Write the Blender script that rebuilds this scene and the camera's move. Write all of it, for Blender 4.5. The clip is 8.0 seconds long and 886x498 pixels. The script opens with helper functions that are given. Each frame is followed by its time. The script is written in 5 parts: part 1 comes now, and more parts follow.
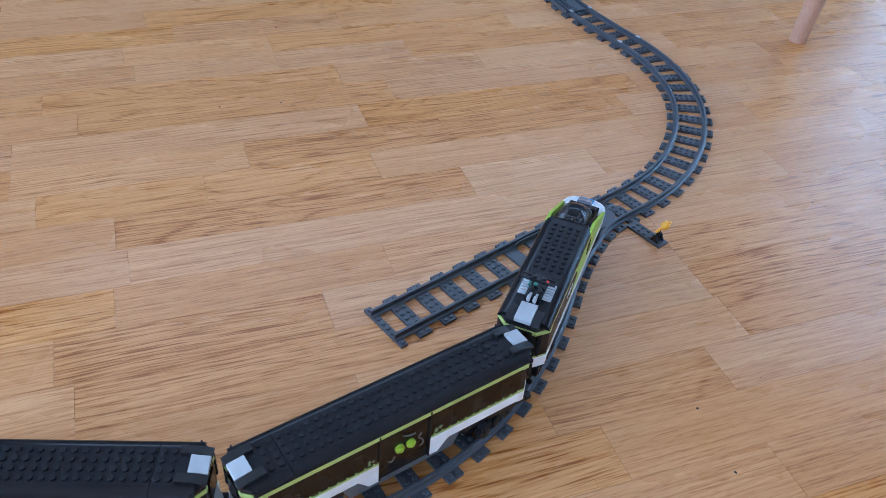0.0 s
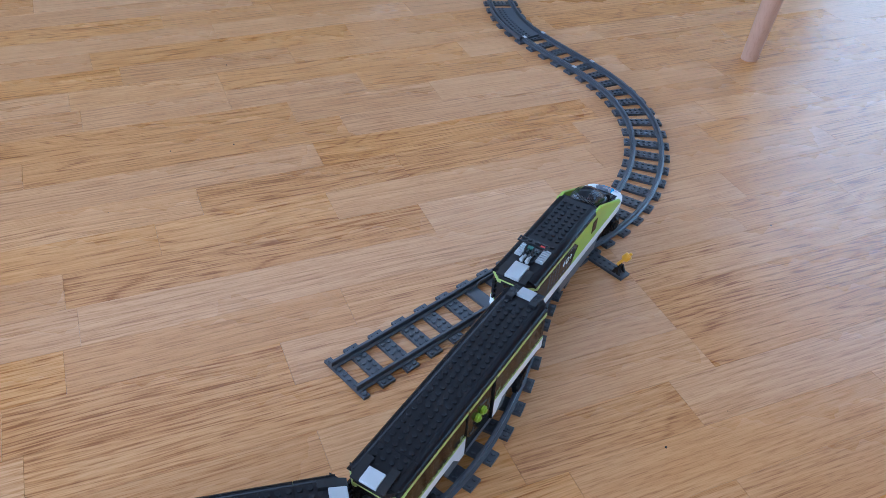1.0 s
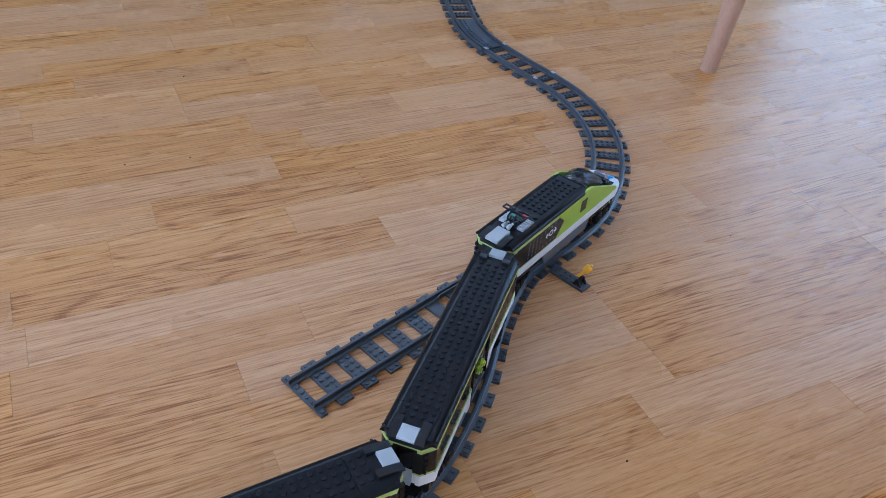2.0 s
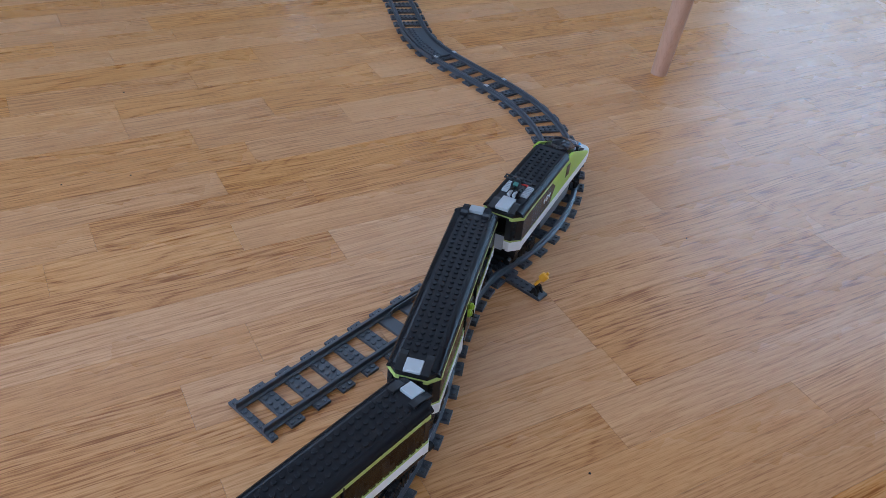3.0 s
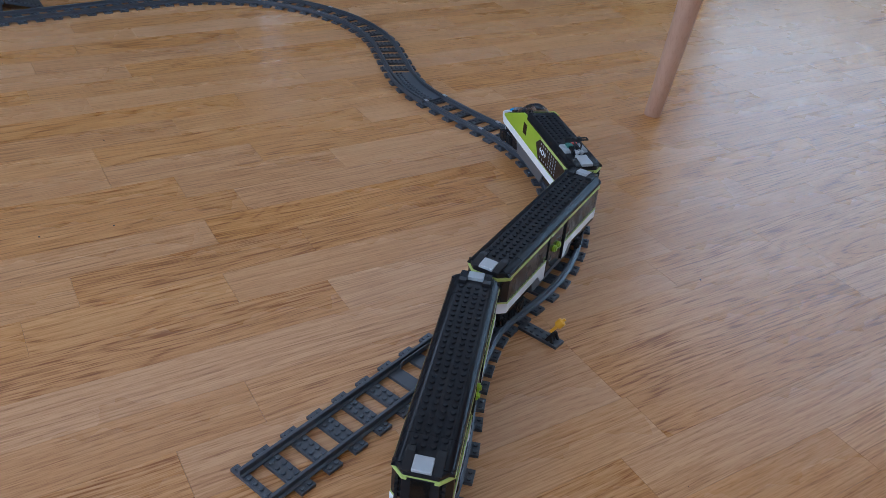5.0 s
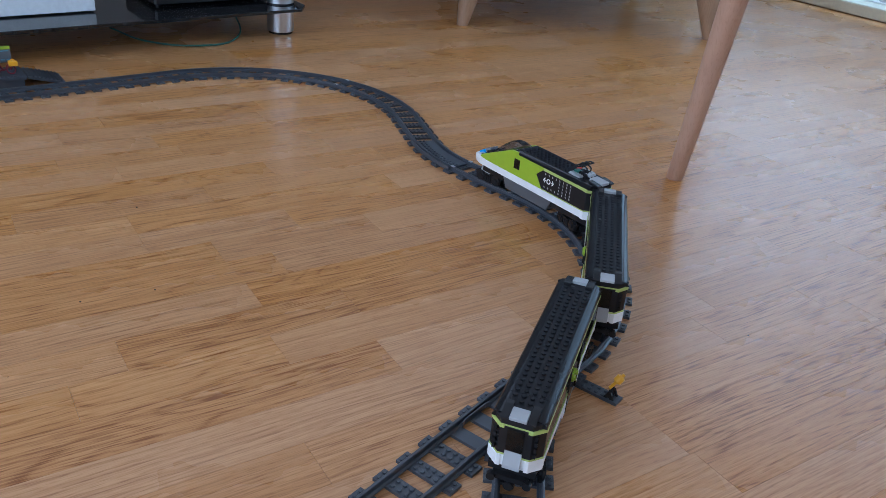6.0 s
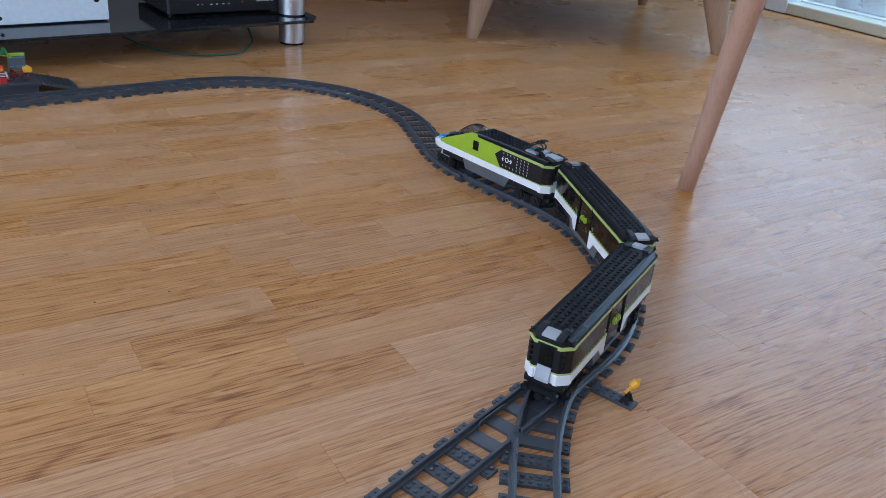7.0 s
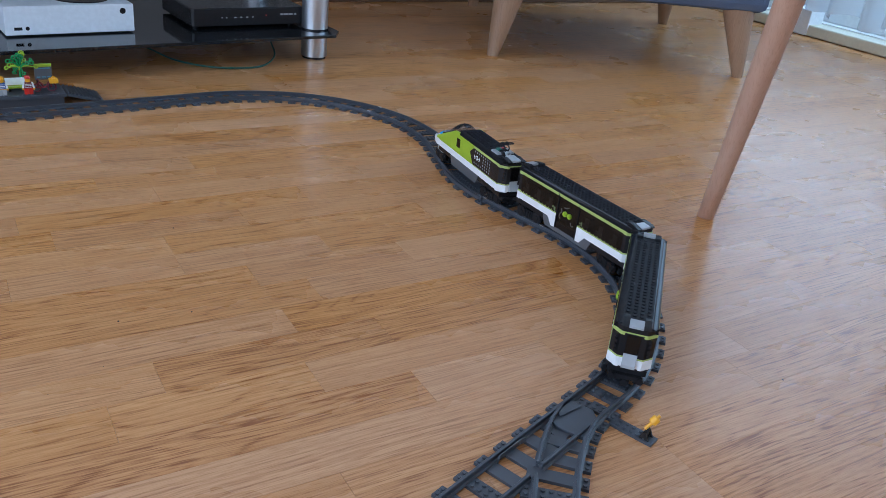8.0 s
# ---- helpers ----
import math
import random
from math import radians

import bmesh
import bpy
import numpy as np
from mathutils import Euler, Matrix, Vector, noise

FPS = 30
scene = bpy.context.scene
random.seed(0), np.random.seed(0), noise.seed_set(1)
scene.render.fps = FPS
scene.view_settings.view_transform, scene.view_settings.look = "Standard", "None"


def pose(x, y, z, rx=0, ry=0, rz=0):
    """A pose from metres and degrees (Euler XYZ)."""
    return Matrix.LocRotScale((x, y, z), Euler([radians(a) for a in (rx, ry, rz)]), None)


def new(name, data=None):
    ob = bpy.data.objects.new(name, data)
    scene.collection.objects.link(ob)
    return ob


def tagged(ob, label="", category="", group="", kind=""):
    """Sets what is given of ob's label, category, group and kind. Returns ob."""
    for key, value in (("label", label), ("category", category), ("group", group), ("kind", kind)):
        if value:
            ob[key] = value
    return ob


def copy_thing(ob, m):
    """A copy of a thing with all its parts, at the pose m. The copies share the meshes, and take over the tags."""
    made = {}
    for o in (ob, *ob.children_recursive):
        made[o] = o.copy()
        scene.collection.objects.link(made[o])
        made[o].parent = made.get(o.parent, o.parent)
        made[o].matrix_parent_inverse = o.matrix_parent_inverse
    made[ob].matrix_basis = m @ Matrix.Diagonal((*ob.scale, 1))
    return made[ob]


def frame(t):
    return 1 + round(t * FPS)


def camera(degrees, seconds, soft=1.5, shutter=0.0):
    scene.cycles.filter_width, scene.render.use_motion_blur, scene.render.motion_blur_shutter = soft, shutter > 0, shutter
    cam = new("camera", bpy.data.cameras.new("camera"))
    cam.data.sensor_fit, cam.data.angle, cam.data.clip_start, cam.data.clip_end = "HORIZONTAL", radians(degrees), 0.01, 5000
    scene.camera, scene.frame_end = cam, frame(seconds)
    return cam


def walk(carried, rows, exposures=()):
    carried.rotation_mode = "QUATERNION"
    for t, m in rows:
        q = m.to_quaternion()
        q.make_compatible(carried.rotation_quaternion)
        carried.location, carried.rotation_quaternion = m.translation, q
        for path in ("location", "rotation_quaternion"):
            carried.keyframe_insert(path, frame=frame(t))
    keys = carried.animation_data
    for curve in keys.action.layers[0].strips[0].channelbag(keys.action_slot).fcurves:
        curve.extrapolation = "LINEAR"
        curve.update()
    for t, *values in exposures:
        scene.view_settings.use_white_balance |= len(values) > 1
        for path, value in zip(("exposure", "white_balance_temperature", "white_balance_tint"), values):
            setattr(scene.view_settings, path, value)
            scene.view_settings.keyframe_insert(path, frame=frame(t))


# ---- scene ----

# ---------------------------------------------------------------- camera
cam = camera(56.17, 8.0, soft=0.8, shutter=0.0)
PATH = [
    (0.0, 0.0000, 0.0000, 0.6074, 50.187, -3.695, -0.000),
    (0.5, 0.0082, 0.0181, 0.6177, 50.709, -3.346, -2.185),
    (1.0, 0.0104, 0.0325, 0.6248, 51.189, -3.116, -3.236),
    (1.5, 0.0124, 0.0367, 0.6257, 51.615, -3.330, -3.909),
    (2.0, 0.0219, 0.0424, 0.6226, 51.971, -4.034, -5.227),
    (3.5, 0.0380, 0.0657, 0.5993, 53.478, -4.026, -9.483),
    (4.0, 0.0275, 0.0652, 0.5946, 53.801, -4.251, -9.823),
    (5.5, -0.0324, 0.1222, 0.5527, 59.476, -4.334, -11.790),
    (6.0, -0.0748, 0.1159, 0.5382, 62.362, -4.296, -12.452),
    (6.5, -0.0810, 0.1083, 0.5242, 63.421, -4.418, -12.390),
    (7.0, -0.0887, 0.1117, 0.5235, 63.498, -4.682, -12.019),
    (7.5, -0.0932, 0.1171, 0.5353, 63.605, -5.035, -11.592),
    (8.0, -0.1031, 0.1226, 0.5463, 63.863, -5.695, -10.700),
]
walk(cam, [(t, pose(x, y, z, rx, ry, rz)) for t, x, y, z, rx, ry, rz in PATH], [(0.0, 1.36, 4890, 10), (1.5, 1.24, 4970, 10), (2.2, 1.12, 5090, 11), (3.5, 0.87, 5320, 11), (5.5, 0.71, 5470, 12), (7.0, 0.89, 5500, 12), (8.0, 0.89, 5490, 12)])

# ---------------------------------------------------------------- room frame and light
ROOM = pose(0, 0, 0, 0, 0, 19.3)          # the room's walls follow the floor boards
U0, U1, V0, V1, CEIL = -2.4, 2.99, -2.2, 2.95, 2.5
WIN_E = (-1.0, 2.75, 0.05, 2.25)          # balcony door in the east wall: v from, to, z from, to
ADDED_WIN_W = (-1.9, 2.3, 0.25, 2.2)             # added opening in the west wall for fill light: v from, to, z from, to
ADDED_WIN_N = (-0.6, 2.6, 1.85, 2.42)            # added opening high in the north wall, out of view: u from, to, z from, to

world = bpy.data.worlds.new("world")
scene.world = world
world.use_nodes = True
wn = world.node_tree
sky = wn.nodes.new("ShaderNodeTexSky")
sky.sky_type, sky.sun_disc, sky.sun_elevation, sky.sun_rotation = "NISHITA", False, radians(40), radians(-60)
wn.links.new(sky.outputs[0], wn.nodes["Background"].inputs[0])
wn.nodes["Background"].inputs[1].default_value = 0.12


def window_light(name, m, sx, sy, power, colour):
    lamp = bpy.data.lights.new(name, "AREA")
    lamp.shape, lamp.size, lamp.size_y, lamp.energy, lamp.color = "RECTANGLE", sx, sy, power, colour
    ob = new(name, lamp)
    ob.matrix_world = m
    return ob


window_light("daylight_east", ROOM @ pose(U1 + 0.12, (WIN_E[0] + WIN_E[1]) / 2, 1.32, 0, 90, 0), 1.75, 3.6, 77, (0.57, 0.80, 1.0))
# added back light from the far side; no source is known there
window_light("added_light_north", ROOM @ pose((ADDED_WIN_N[0] + ADDED_WIN_N[1]) / 2, V1 + 0.12, (ADDED_WIN_N[2] + ADDED_WIN_N[3]) / 2, -90, 0, 0), 3.1, 0.54, 6, (0.82, 0.91, 1.0))
# broad fill lamp, added to brighten the left flanks and floor
window_light("added_fill_west", ROOM @ pose(U0 - 0.10, (ADDED_WIN_W[0] + ADDED_WIN_W[1]) / 2, (ADDED_WIN_W[2] + ADDED_WIN_W[3]) / 2, 0, -90, 0), 1.9, 4.1, 38, (0.80, 0.90, 1.0))


# ---------------------------------------------------------------- materials
def nodes_of(name):
    m = bpy.data.materials.new(name)
    m.use_nodes = True
    return m, m.node_tree.nodes, m.node_tree.links, m.node_tree.nodes["Principled BSDF"]


def rgb(c):
    return (*c, 1.0)


def plastic(name, colour, rough=0.28, scuff=0.08, bump=0.015, spec=0.5):
    """Moulded plastic: slight unevenness in gloss, fine dust specks, tiny relief."""
    m, n, l, b = nodes_of(name)
    co = n.new("ShaderNodeTexCoord")
    n1 = n.new("ShaderNodeTexNoise"); n1.inputs["Scale"].default_value = 90; n1.inputs["Detail"].default_value = 4
    n2 = n.new("ShaderNodeTexNoise"); n2.inputs["Scale"].default_value = 900; n2.inputs["Detail"].default_value = 2
    l.new(co.outputs["Object"], n1.inputs["Vector"]); l.new(co.outputs["Object"], n2.inputs["Vector"])
    oi = n.new("ShaderNodeObjectInfo")
    mix = n.new("ShaderNodeMix"); mix.data_type = "RGBA"
    mix.inputs[6].default_value = rgb(colour)
    mix.inputs[7].default_value = rgb([min(1, c * 1.08 + 0.0015) for c in colour])
    ramp = n.new("ShaderNodeMapRange"); ramp.inputs[1].default_value = 0.4; ramp.inputs[2].default_value = 0.75
    l.new(n1.outputs["Fac"], ramp.inputs[0]); l.new(ramp.outputs[0], mix.inputs[0])
    hsv = n.new("ShaderNodeHueSaturation")
    vr = n.new("ShaderNodeMapRange"); vr.inputs[3].default_value = 0.93; vr.inputs[4].default_value = 1.07
    l.new(oi.outputs["Random"], vr.inputs[0]); l.new(vr.outputs[0], hsv.inputs["Value"])
    l.new(mix.outputs[2], hsv.inputs["Color"]); l.new(hsv.outputs[0], b.inputs["Base Color"])
    rr = n.new("ShaderNodeMapRange"); rr.inputs[3].default_value = rough; rr.inputs[4].default_value = rough + scuff * 2
    l.new(n1.outputs["Fac"], rr.inputs[0]); l.new(rr.outputs[0], b.inputs["Roughness"])
    bp = n.new("ShaderNodeBump"); bp.inputs["Strength"].default_value = bump * 4; bp.inputs["Distance"].default_value = 0.0004
    l.new(n2.outputs["Fac"], bp.inputs["Height"]); l.new(bp.outputs[0], b.inputs["Normal"])
    b.inputs["Specular IOR Level"].default_value = spec
    return m


def see_through(name, colour, rough=0.06, alpha=0.75, spec=0.5):
    """Tinted see-through plastic."""
    m, n, l, b = nodes_of(name)
    b.inputs["Base Color"].default_value = rgb(colour)
    b.inputs["Roughness"].default_value = rough
    b.inputs["Alpha"].default_value = alpha
    b.inputs["Specular IOR Level"].default_value = spec
    return m


def metal(name, colour, rough):
    m, n, l, b = nodes_of(name)
    co = n.new("ShaderNodeTexCoord"); nz = n.new("ShaderNodeTexNoise"); nz.inputs["Scale"].default_value = 60
    mp = n.new("ShaderNodeMapping"); mp.inputs["Scale"].default_value = (1, 1, 14)
    l.new(co.outputs["Object"], mp.inputs[0]); l.new(mp.outputs[0], nz.inputs["Vector"])
    rr = n.new("ShaderNodeMapRange"); rr.inputs[3].default_value = rough; rr.inputs[4].default_value = rough + 0.15
    l.new(nz.outputs["Fac"], rr.inputs[0]); l.new(rr.outputs[0], b.inputs["Roughness"])
    b.inputs["Base Color"].default_value, b.inputs["Metallic"].default_value = rgb(colour), 1.0
    return m


def wood(name, light, mid, dark, rough, stretch=(2.2, 30.0, 30.0), plank=False, figure=0.5):
    """Long-grained wood: cathedral figure, fine dark pores along x, tone changing from piece to piece."""
    m, n, l, b = nodes_of(name)

    def math_(op, a, k=None, c=None):
        q = n.new("ShaderNodeMath"); q.operation = op
        for slot, val in enumerate((a, k, c)):
            if val is None:
                continue
            if isinstance(val, (int, float)):
                q.inputs[slot].default_value = val
            else:
                l.new(val, q.inputs[slot])
        return q.outputs[0]

    co = n.new("ShaderNodeTexCoord"); oi = n.new("ShaderNodeObjectInfo"); ge = n.new("ShaderNodeNewGeometry")
    rnd = math_("FRACT", math_("ADD", oi.outputs["Random"], ge.outputs["Random Per Island"]))
    rnd2 = math_("FRACT", math_("MULTIPLY", rnd, 17.31))
    cx = n.new("ShaderNodeCombineXYZ")
    l.new(math_("MULTIPLY", rnd, 53.0), cx.inputs[0]); l.new(math_("MULTIPLY", rnd, 29.0), cx.inputs[1]); l.new(math_("MULTIPLY", rnd, 11.0), cx.inputs[2])
    sh = n.new("ShaderNodeVectorMath"); sh.operation = "ADD"
    l.new(co.outputs["Object"], sh.inputs[0]); l.new(cx.outputs[0], sh.inputs[1])

    def grain(s, detail, dist=0.0, rough_=0.55):
        mp = n.new("ShaderNodeMapping"); mp.inputs["Scale"].default_value = s
        nz = n.new("ShaderNodeTexNoise"); nz.inputs["Scale"].default_value = 1.0
        nz.inputs["Detail"].default_value, nz.inputs["Distortion"].default_value, nz.inputs["Roughness"].default_value = detail, dist, rough_
        l.new(sh.outputs[0], mp.inputs[0]); l.new(mp.outputs[0], nz.inputs["Vector"])
        return nz.outputs["Fac"]

    x, y, z = stretch
    broad = grain((x * 1.5, y * 0.40, z * 0.40), 2, 0.5)
    rings = math_("PINGPONG", math_("MULTIPLY", broad, 6.0), 0.5)            # growth rings cut lengthways
    rings = math_("POWER", math_("MULTIPLY", rings, 2.0), 0.6)
    fine = grain((x * 7.0, y * 7.0, z * 7.0), 4)
    pores = grain((x * 11.0, y * 12.0, z * 12.0), 3, 0.0, 0.6)
    pr = n.new("ShaderNodeMapRange"); pr.inputs[1].default_value, pr.inputs[2].default_value = 0.34, 0.47
    l.new(pores, pr.inputs[0])
    fr = n.new("ShaderNodeMapRange"); fr.inputs[1].default_value, fr.inputs[2].default_value = 0.33, 0.67
    l.new(fine, fr.inputs[0])
    v = math_("ADD", math_("MULTIPLY", rings, figure * 0.46), math_("MULTIPLY", fr.outputs[0], 0.22))
    v = math_("ADD", v, math_("MULTIPLY", pr.outputs[0], 0.42))
    v = math_("ADD", v, math_("MULTIPLY", math_("SUBTRACT", rnd2, 0.5), 0.30 if plank else 0.1))
    v = math_("SUBTRACT", v, 0.13)
    ramp = n.new("ShaderNodeValToRGB")
    ramp.color_ramp.elements[0].color, ramp.color_ramp.elements[1].color = rgb(dark), rgb(light)
    e = ramp.color_ramp.elements.new(0.5); e.color = rgb(mid)
    l.new(v, ramp.inputs[0]); l.new(ramp.outputs[0], b.inputs["Base Color"])
    smear = n.new("ShaderNodeTexNoise"); smear.inputs["Scale"].default_value = 3.0; smear.inputs["Detail"].default_value = 5
    l.new(co.outputs["Object"], smear.inputs["Vector"])
    rr = n.new("ShaderNodeMapRange"); rr.inputs[3].default_value = rough - 0.05; rr.inputs[4].default_value = rough + 0.12
    l.new(smear.outputs["Fac"], rr.inputs[0]); l.new(rr.outputs[0], b.inputs["Roughness"])
    bp = n.new("ShaderNodeBump"); bp.inputs["Strength"].default_value = 0.10; bp.inputs["Distance"].default_value = 0.0005
    l.new(v, bp.inputs["Height"]); l.new(bp.outputs[0], b.inputs["Normal"])
    return m


def laminate(name, light, mid, dark, rough, lift=0.0):
    """Three-strip oak laminate: fine dark growth lines along x that bend round the figure, short pores, tone from strip to strip."""
    m, n, l, b = nodes_of(name)

    def math_(op, a, k=None, c=None):
        q = n.new("ShaderNodeMath"); q.operation = op
        for slot, val in enumerate((a, k, c)):
            if val is None:
                continue
            if isinstance(val, (int, float)):
                q.inputs[slot].default_value = val
            else:
                l.new(val, q.inputs[slot])
        return q.outputs[0]

    def span(v, a0, a1, b0=0.0, b1=1.0):
        q = n.new("ShaderNodeMapRange")
        for slot, val in enumerate((a0, a1, b0, b1)):
            q.inputs[slot + 1].default_value = val
        l.new(v, q.inputs[0])
        return q.outputs[0]

    co = n.new("ShaderNodeTexCoord"); oi = n.new("ShaderNodeObjectInfo"); ge = n.new("ShaderNodeNewGeometry")
    rnd = math_("FRACT", math_("ADD", oi.outputs["Random"], ge.outputs["Random Per Island"]))
    rnd2 = math_("FRACT", math_("MULTIPLY", rnd, 17.31))
    rnd3 = math_("FRACT", math_("MULTIPLY", rnd, 41.77))
    rnd4 = math_("FRACT", math_("MULTIPLY", rnd, 73.13))
    sep = n.new("ShaderNodeSeparateXYZ"); l.new(co.outputs["Object"], sep.inputs[0])
    px = math_("ADD", sep.outputs[0], math_("MULTIPLY", rnd, 53.0))
    py = math_("ADD", sep.outputs[1], math_("MULTIPLY", rnd2, 29.0))

    def grain(sx, sy, detail, y=None, rough_=0.5):
        cx = n.new("ShaderNodeCombineXYZ")
        l.new(math_("MULTIPLY", px, sx), cx.inputs[0]); l.new(math_("MULTIPLY", y if y else py, sy), cx.inputs[1])
        nz = n.new("ShaderNodeTexNoise"); nz.inputs["Scale"].default_value = 1.0
        nz.inputs["Detail"].default_value, nz.inputs["Roughness"].default_value = detail, rough_
        l.new(cx.outputs[0], nz.inputs["Vector"])
        return nz.outputs["Fac"]

    bend = grain(3.0, 15.0, 1)                                            # the figure that bends the lines
    yw = math_("ADD", py, math_("MULTIPLY", math_("SUBTRACT", bend, 0.5), math_("MULTIPLY", rnd3, 0.034)))
    lines = span(grain(2.8, 300.0, 0, yw), 0.60, 0.36)                    # growth lines, 1 where dark
    dashes = span(grain(17.0, 400.0, 1, yw), 0.52, 0.38)                  # short open pores
    specks = span(grain(70.0, 1000.0, 1, yw), 0.50, 0.36)                 # finest pores
    loops = math_("PINGPONG", math_("MULTIPLY", grain(2.6, 15.0, 1), 15.0), 0.5)
    loops = span(loops, 0.20, 0.02)                                       # cathedral loops, thin and dark
    edge = span(math_("PINGPONG", math_("MULTIPLY", grain(2.6, 15.0, 1), 7.5), 0.5), 0.0, 0.5)
    cloud = grain(4.0, 22.0, 3)
    lined = span(rnd3, 0.2, 0.8, 0.60, 1.0)                               # some strips are plain, some strongly lined
    looped = span(rnd4, 0.50, 0.70)
    patch = span(grain(3.0, 26.0, 1), 0.36, 0.60, 0.62, 1.0)              # lines fade in and out within a strip
    v = math_("ADD", 0.68 + lift, math_("MULTIPLY", math_("SUBTRACT", rnd2, 0.5), 0.20))
    v = math_("ADD", v, math_("MULTIPLY", math_("SUBTRACT", cloud, 0.5), 0.22))
    v = math_("ADD", v, math_("MULTIPLY", math_("MULTIPLY", math_("SUBTRACT", edge, 0.5), looped), 0.16))
    dk = math_("MULTIPLY", math_("ADD", math_("MULTIPLY", lines, 0.34), math_("MULTIPLY", dashes, 0.44)), math_("MULTIPLY", lined, patch))
    dk = math_("ADD", dk, math_("MULTIPLY", specks, 0.20))
    dk = math_("ADD", dk, math_("MULTIPLY", math_("MULTIPLY", loops, looped), math_("ADD", 0.18, math_("MULTIPLY", dashes, 0.28))))
    v = math_("SUBTRACT", math_("ADD", v, math_("MULTIPLY", math_("MULTIPLY", lined, patch), 0.24)), dk)
    ramp = n.new("ShaderNodeValToRGB")
    ramp.color_ramp.elements[0].color, ramp.color_ramp.elements[1].color = rgb(dark), rgb(light)
    e = ramp.color_ramp.elements.new(0.5); e.color = rgb(mid)
    hsv = n.new("ShaderNodeHueSaturation")
    l.new(span(rnd4, 0.0, 1.0, 0.98, 1.11), hsv.inputs["Saturation"])
    l.new(v, ramp.inputs[0]); l.new(ramp.outputs[0], hsv.inputs["Color"]); l.new(hsv.outputs[0], b.inputs["Base Color"])
    b.inputs["Specular IOR Level"].default_value = 0.36
    smear = n.new("ShaderNodeTexNoise"); smear.inputs["Scale"].default_value = 3.0; smear.inputs["Detail"].default_value = 5
    l.new(co.outputs["Object"], smear.inputs["Vector"])
    l.new(span(smear.outputs["Fac"], 0.0, 1.0, rough - 0.02, rough + 0.10), b.inputs["Roughness"])
    bp = n.new("ShaderNodeBump"); bp.inputs["Strength"].default_value = 0.12; bp.inputs["Distance"].default_value = 0.0005
    l.new(v, bp.inputs["Height"]); l.new(bp.outputs[0], b.inputs["Normal"])
    return m


def wall_paint(name, colour, rough=0.85):
    m, n, l, b = nodes_of(name)
    co = n.new("ShaderNodeTexCoord"); nz = n.new("ShaderNodeTexNoise"); nz.inputs["Scale"].default_value = 140; nz.inputs["Detail"].default_value = 5
    big = n.new("ShaderNodeTexNoise"); big.inputs["Scale"].default_value = 1.4
    l.new(co.outputs["Object"], nz.inputs["Vector"]); l.new(co.outputs["Object"], big.inputs["Vector"])
    mix = n.new("ShaderNodeMix"); mix.data_type = "RGBA"
    mix.inputs[6].default_value, mix.inputs[7].default_value = rgb(colour), rgb([c * 0.92 for c in colour])
    l.new(big.outputs["Fac"], mix.inputs[0]); l.new(mix.outputs[2], b.inputs["Base Color"])
    bp = n.new("ShaderNodeBump"); bp.inputs["Strength"].default_value = 0.2; bp.inputs["Distance"].default_value = 0.001
    l.new(nz.outputs["Fac"], bp.inputs["Height"]); l.new(bp.outputs[0], b.inputs["Normal"])
    b.inputs["Roughness"].default_value = rough
    return m


def fabric(name, colour, through_light=0.0):
    m, n, l, b = nodes_of(name)
    co = n.new("ShaderNodeTexCoord"); w = n.new("ShaderNodeTexNoise"); w.inputs["Scale"].default_value = 520; w.inputs["Detail"].default_value = 3
    l.new(co.outputs["Object"], w.inputs["Vector"])
    mix = n.new("ShaderNodeMix"); mix.data_type = "RGBA"
    mix.inputs[6].default_value, mix.inputs[7].default_value = rgb([c * 0.75 for c in colour]), rgb([min(1, c * 1.2) for c in colour])
    l.new(w.outputs["Fac"], mix.inputs[0]); l.new(mix.outputs[2], b.inputs["Base Color"])
    bp = n.new("ShaderNodeBump"); bp.inputs["Strength"].default_value = 0.4; bp.inputs["Distance"].default_value = 0.001
    l.new(w.outputs["Fac"], bp.inputs["Height"]); l.new(bp.outputs[0], b.inputs["Normal"])
    b.inputs["Roughness"].default_value = 0.95
    if through_light:
        tr = n.new("ShaderNodeBsdfTranslucent"); ms = n.new("ShaderNodeMixShader"); ms.inputs[0].default_value = through_light
        tr.inputs[0].default_value = rgb(colour)
        tp = n.new("ShaderNodeBsdfTransparent"); m2 = n.new("ShaderNodeMixShader"); m2.inputs[0].default_value = 0.16
        out = n["Material Output"]
        l.new(b.outputs[0], ms.inputs[1]); l.new(tr.outputs[0], ms.inputs[2])
        l.new(ms.outputs[0], m2.inputs[1]); l.new(tp.outputs[0], m2.inputs[2]); l.new(m2.outputs[0], out.inputs[0])
    return m


OAK = ((0.670, 0.373, 0.178), (0.520, 0.253, 0.100), (0.270, 0.103, 0.035), 0.24)
M_FLOOR = laminate("oak_laminate", *OAK)
M_FLOOR_PALE = laminate("pale_oak_laminate", *OAK, 0.07)
M_CRUMB = wall_paint("dark_crumb", (0.03, 0.024, 0.02))
M_GAP = wall_paint("dark_joint", (0.20, 0.115, 0.065))
M_GREY = plastic("dark_grey_plastic", (0.060, 0.067, 0.081), 0.26, 0.08)
M_BLACK = plastic("black_plastic", (0.017, 0.017, 0.019), 0.20, 0.05, spec=0.28)
M_BLACKROOF = plastic("black_roof_plastic", (0.019, 0.019, 0.022), 0.22, 0.04, spec=0.09)
M_EDGE = plastic("glossy_black_plastic", (0.011, 0.011, 0.013), 0.06, 0.04, spec=0.18)
M_CONSOLE = plastic("matt_white_plastic", (0.78, 0.82, 0.86), 0.45)
M_LIME = plastic("lime_plastic", (0.36, 0.52, 0.03), 0.25, 0.06)
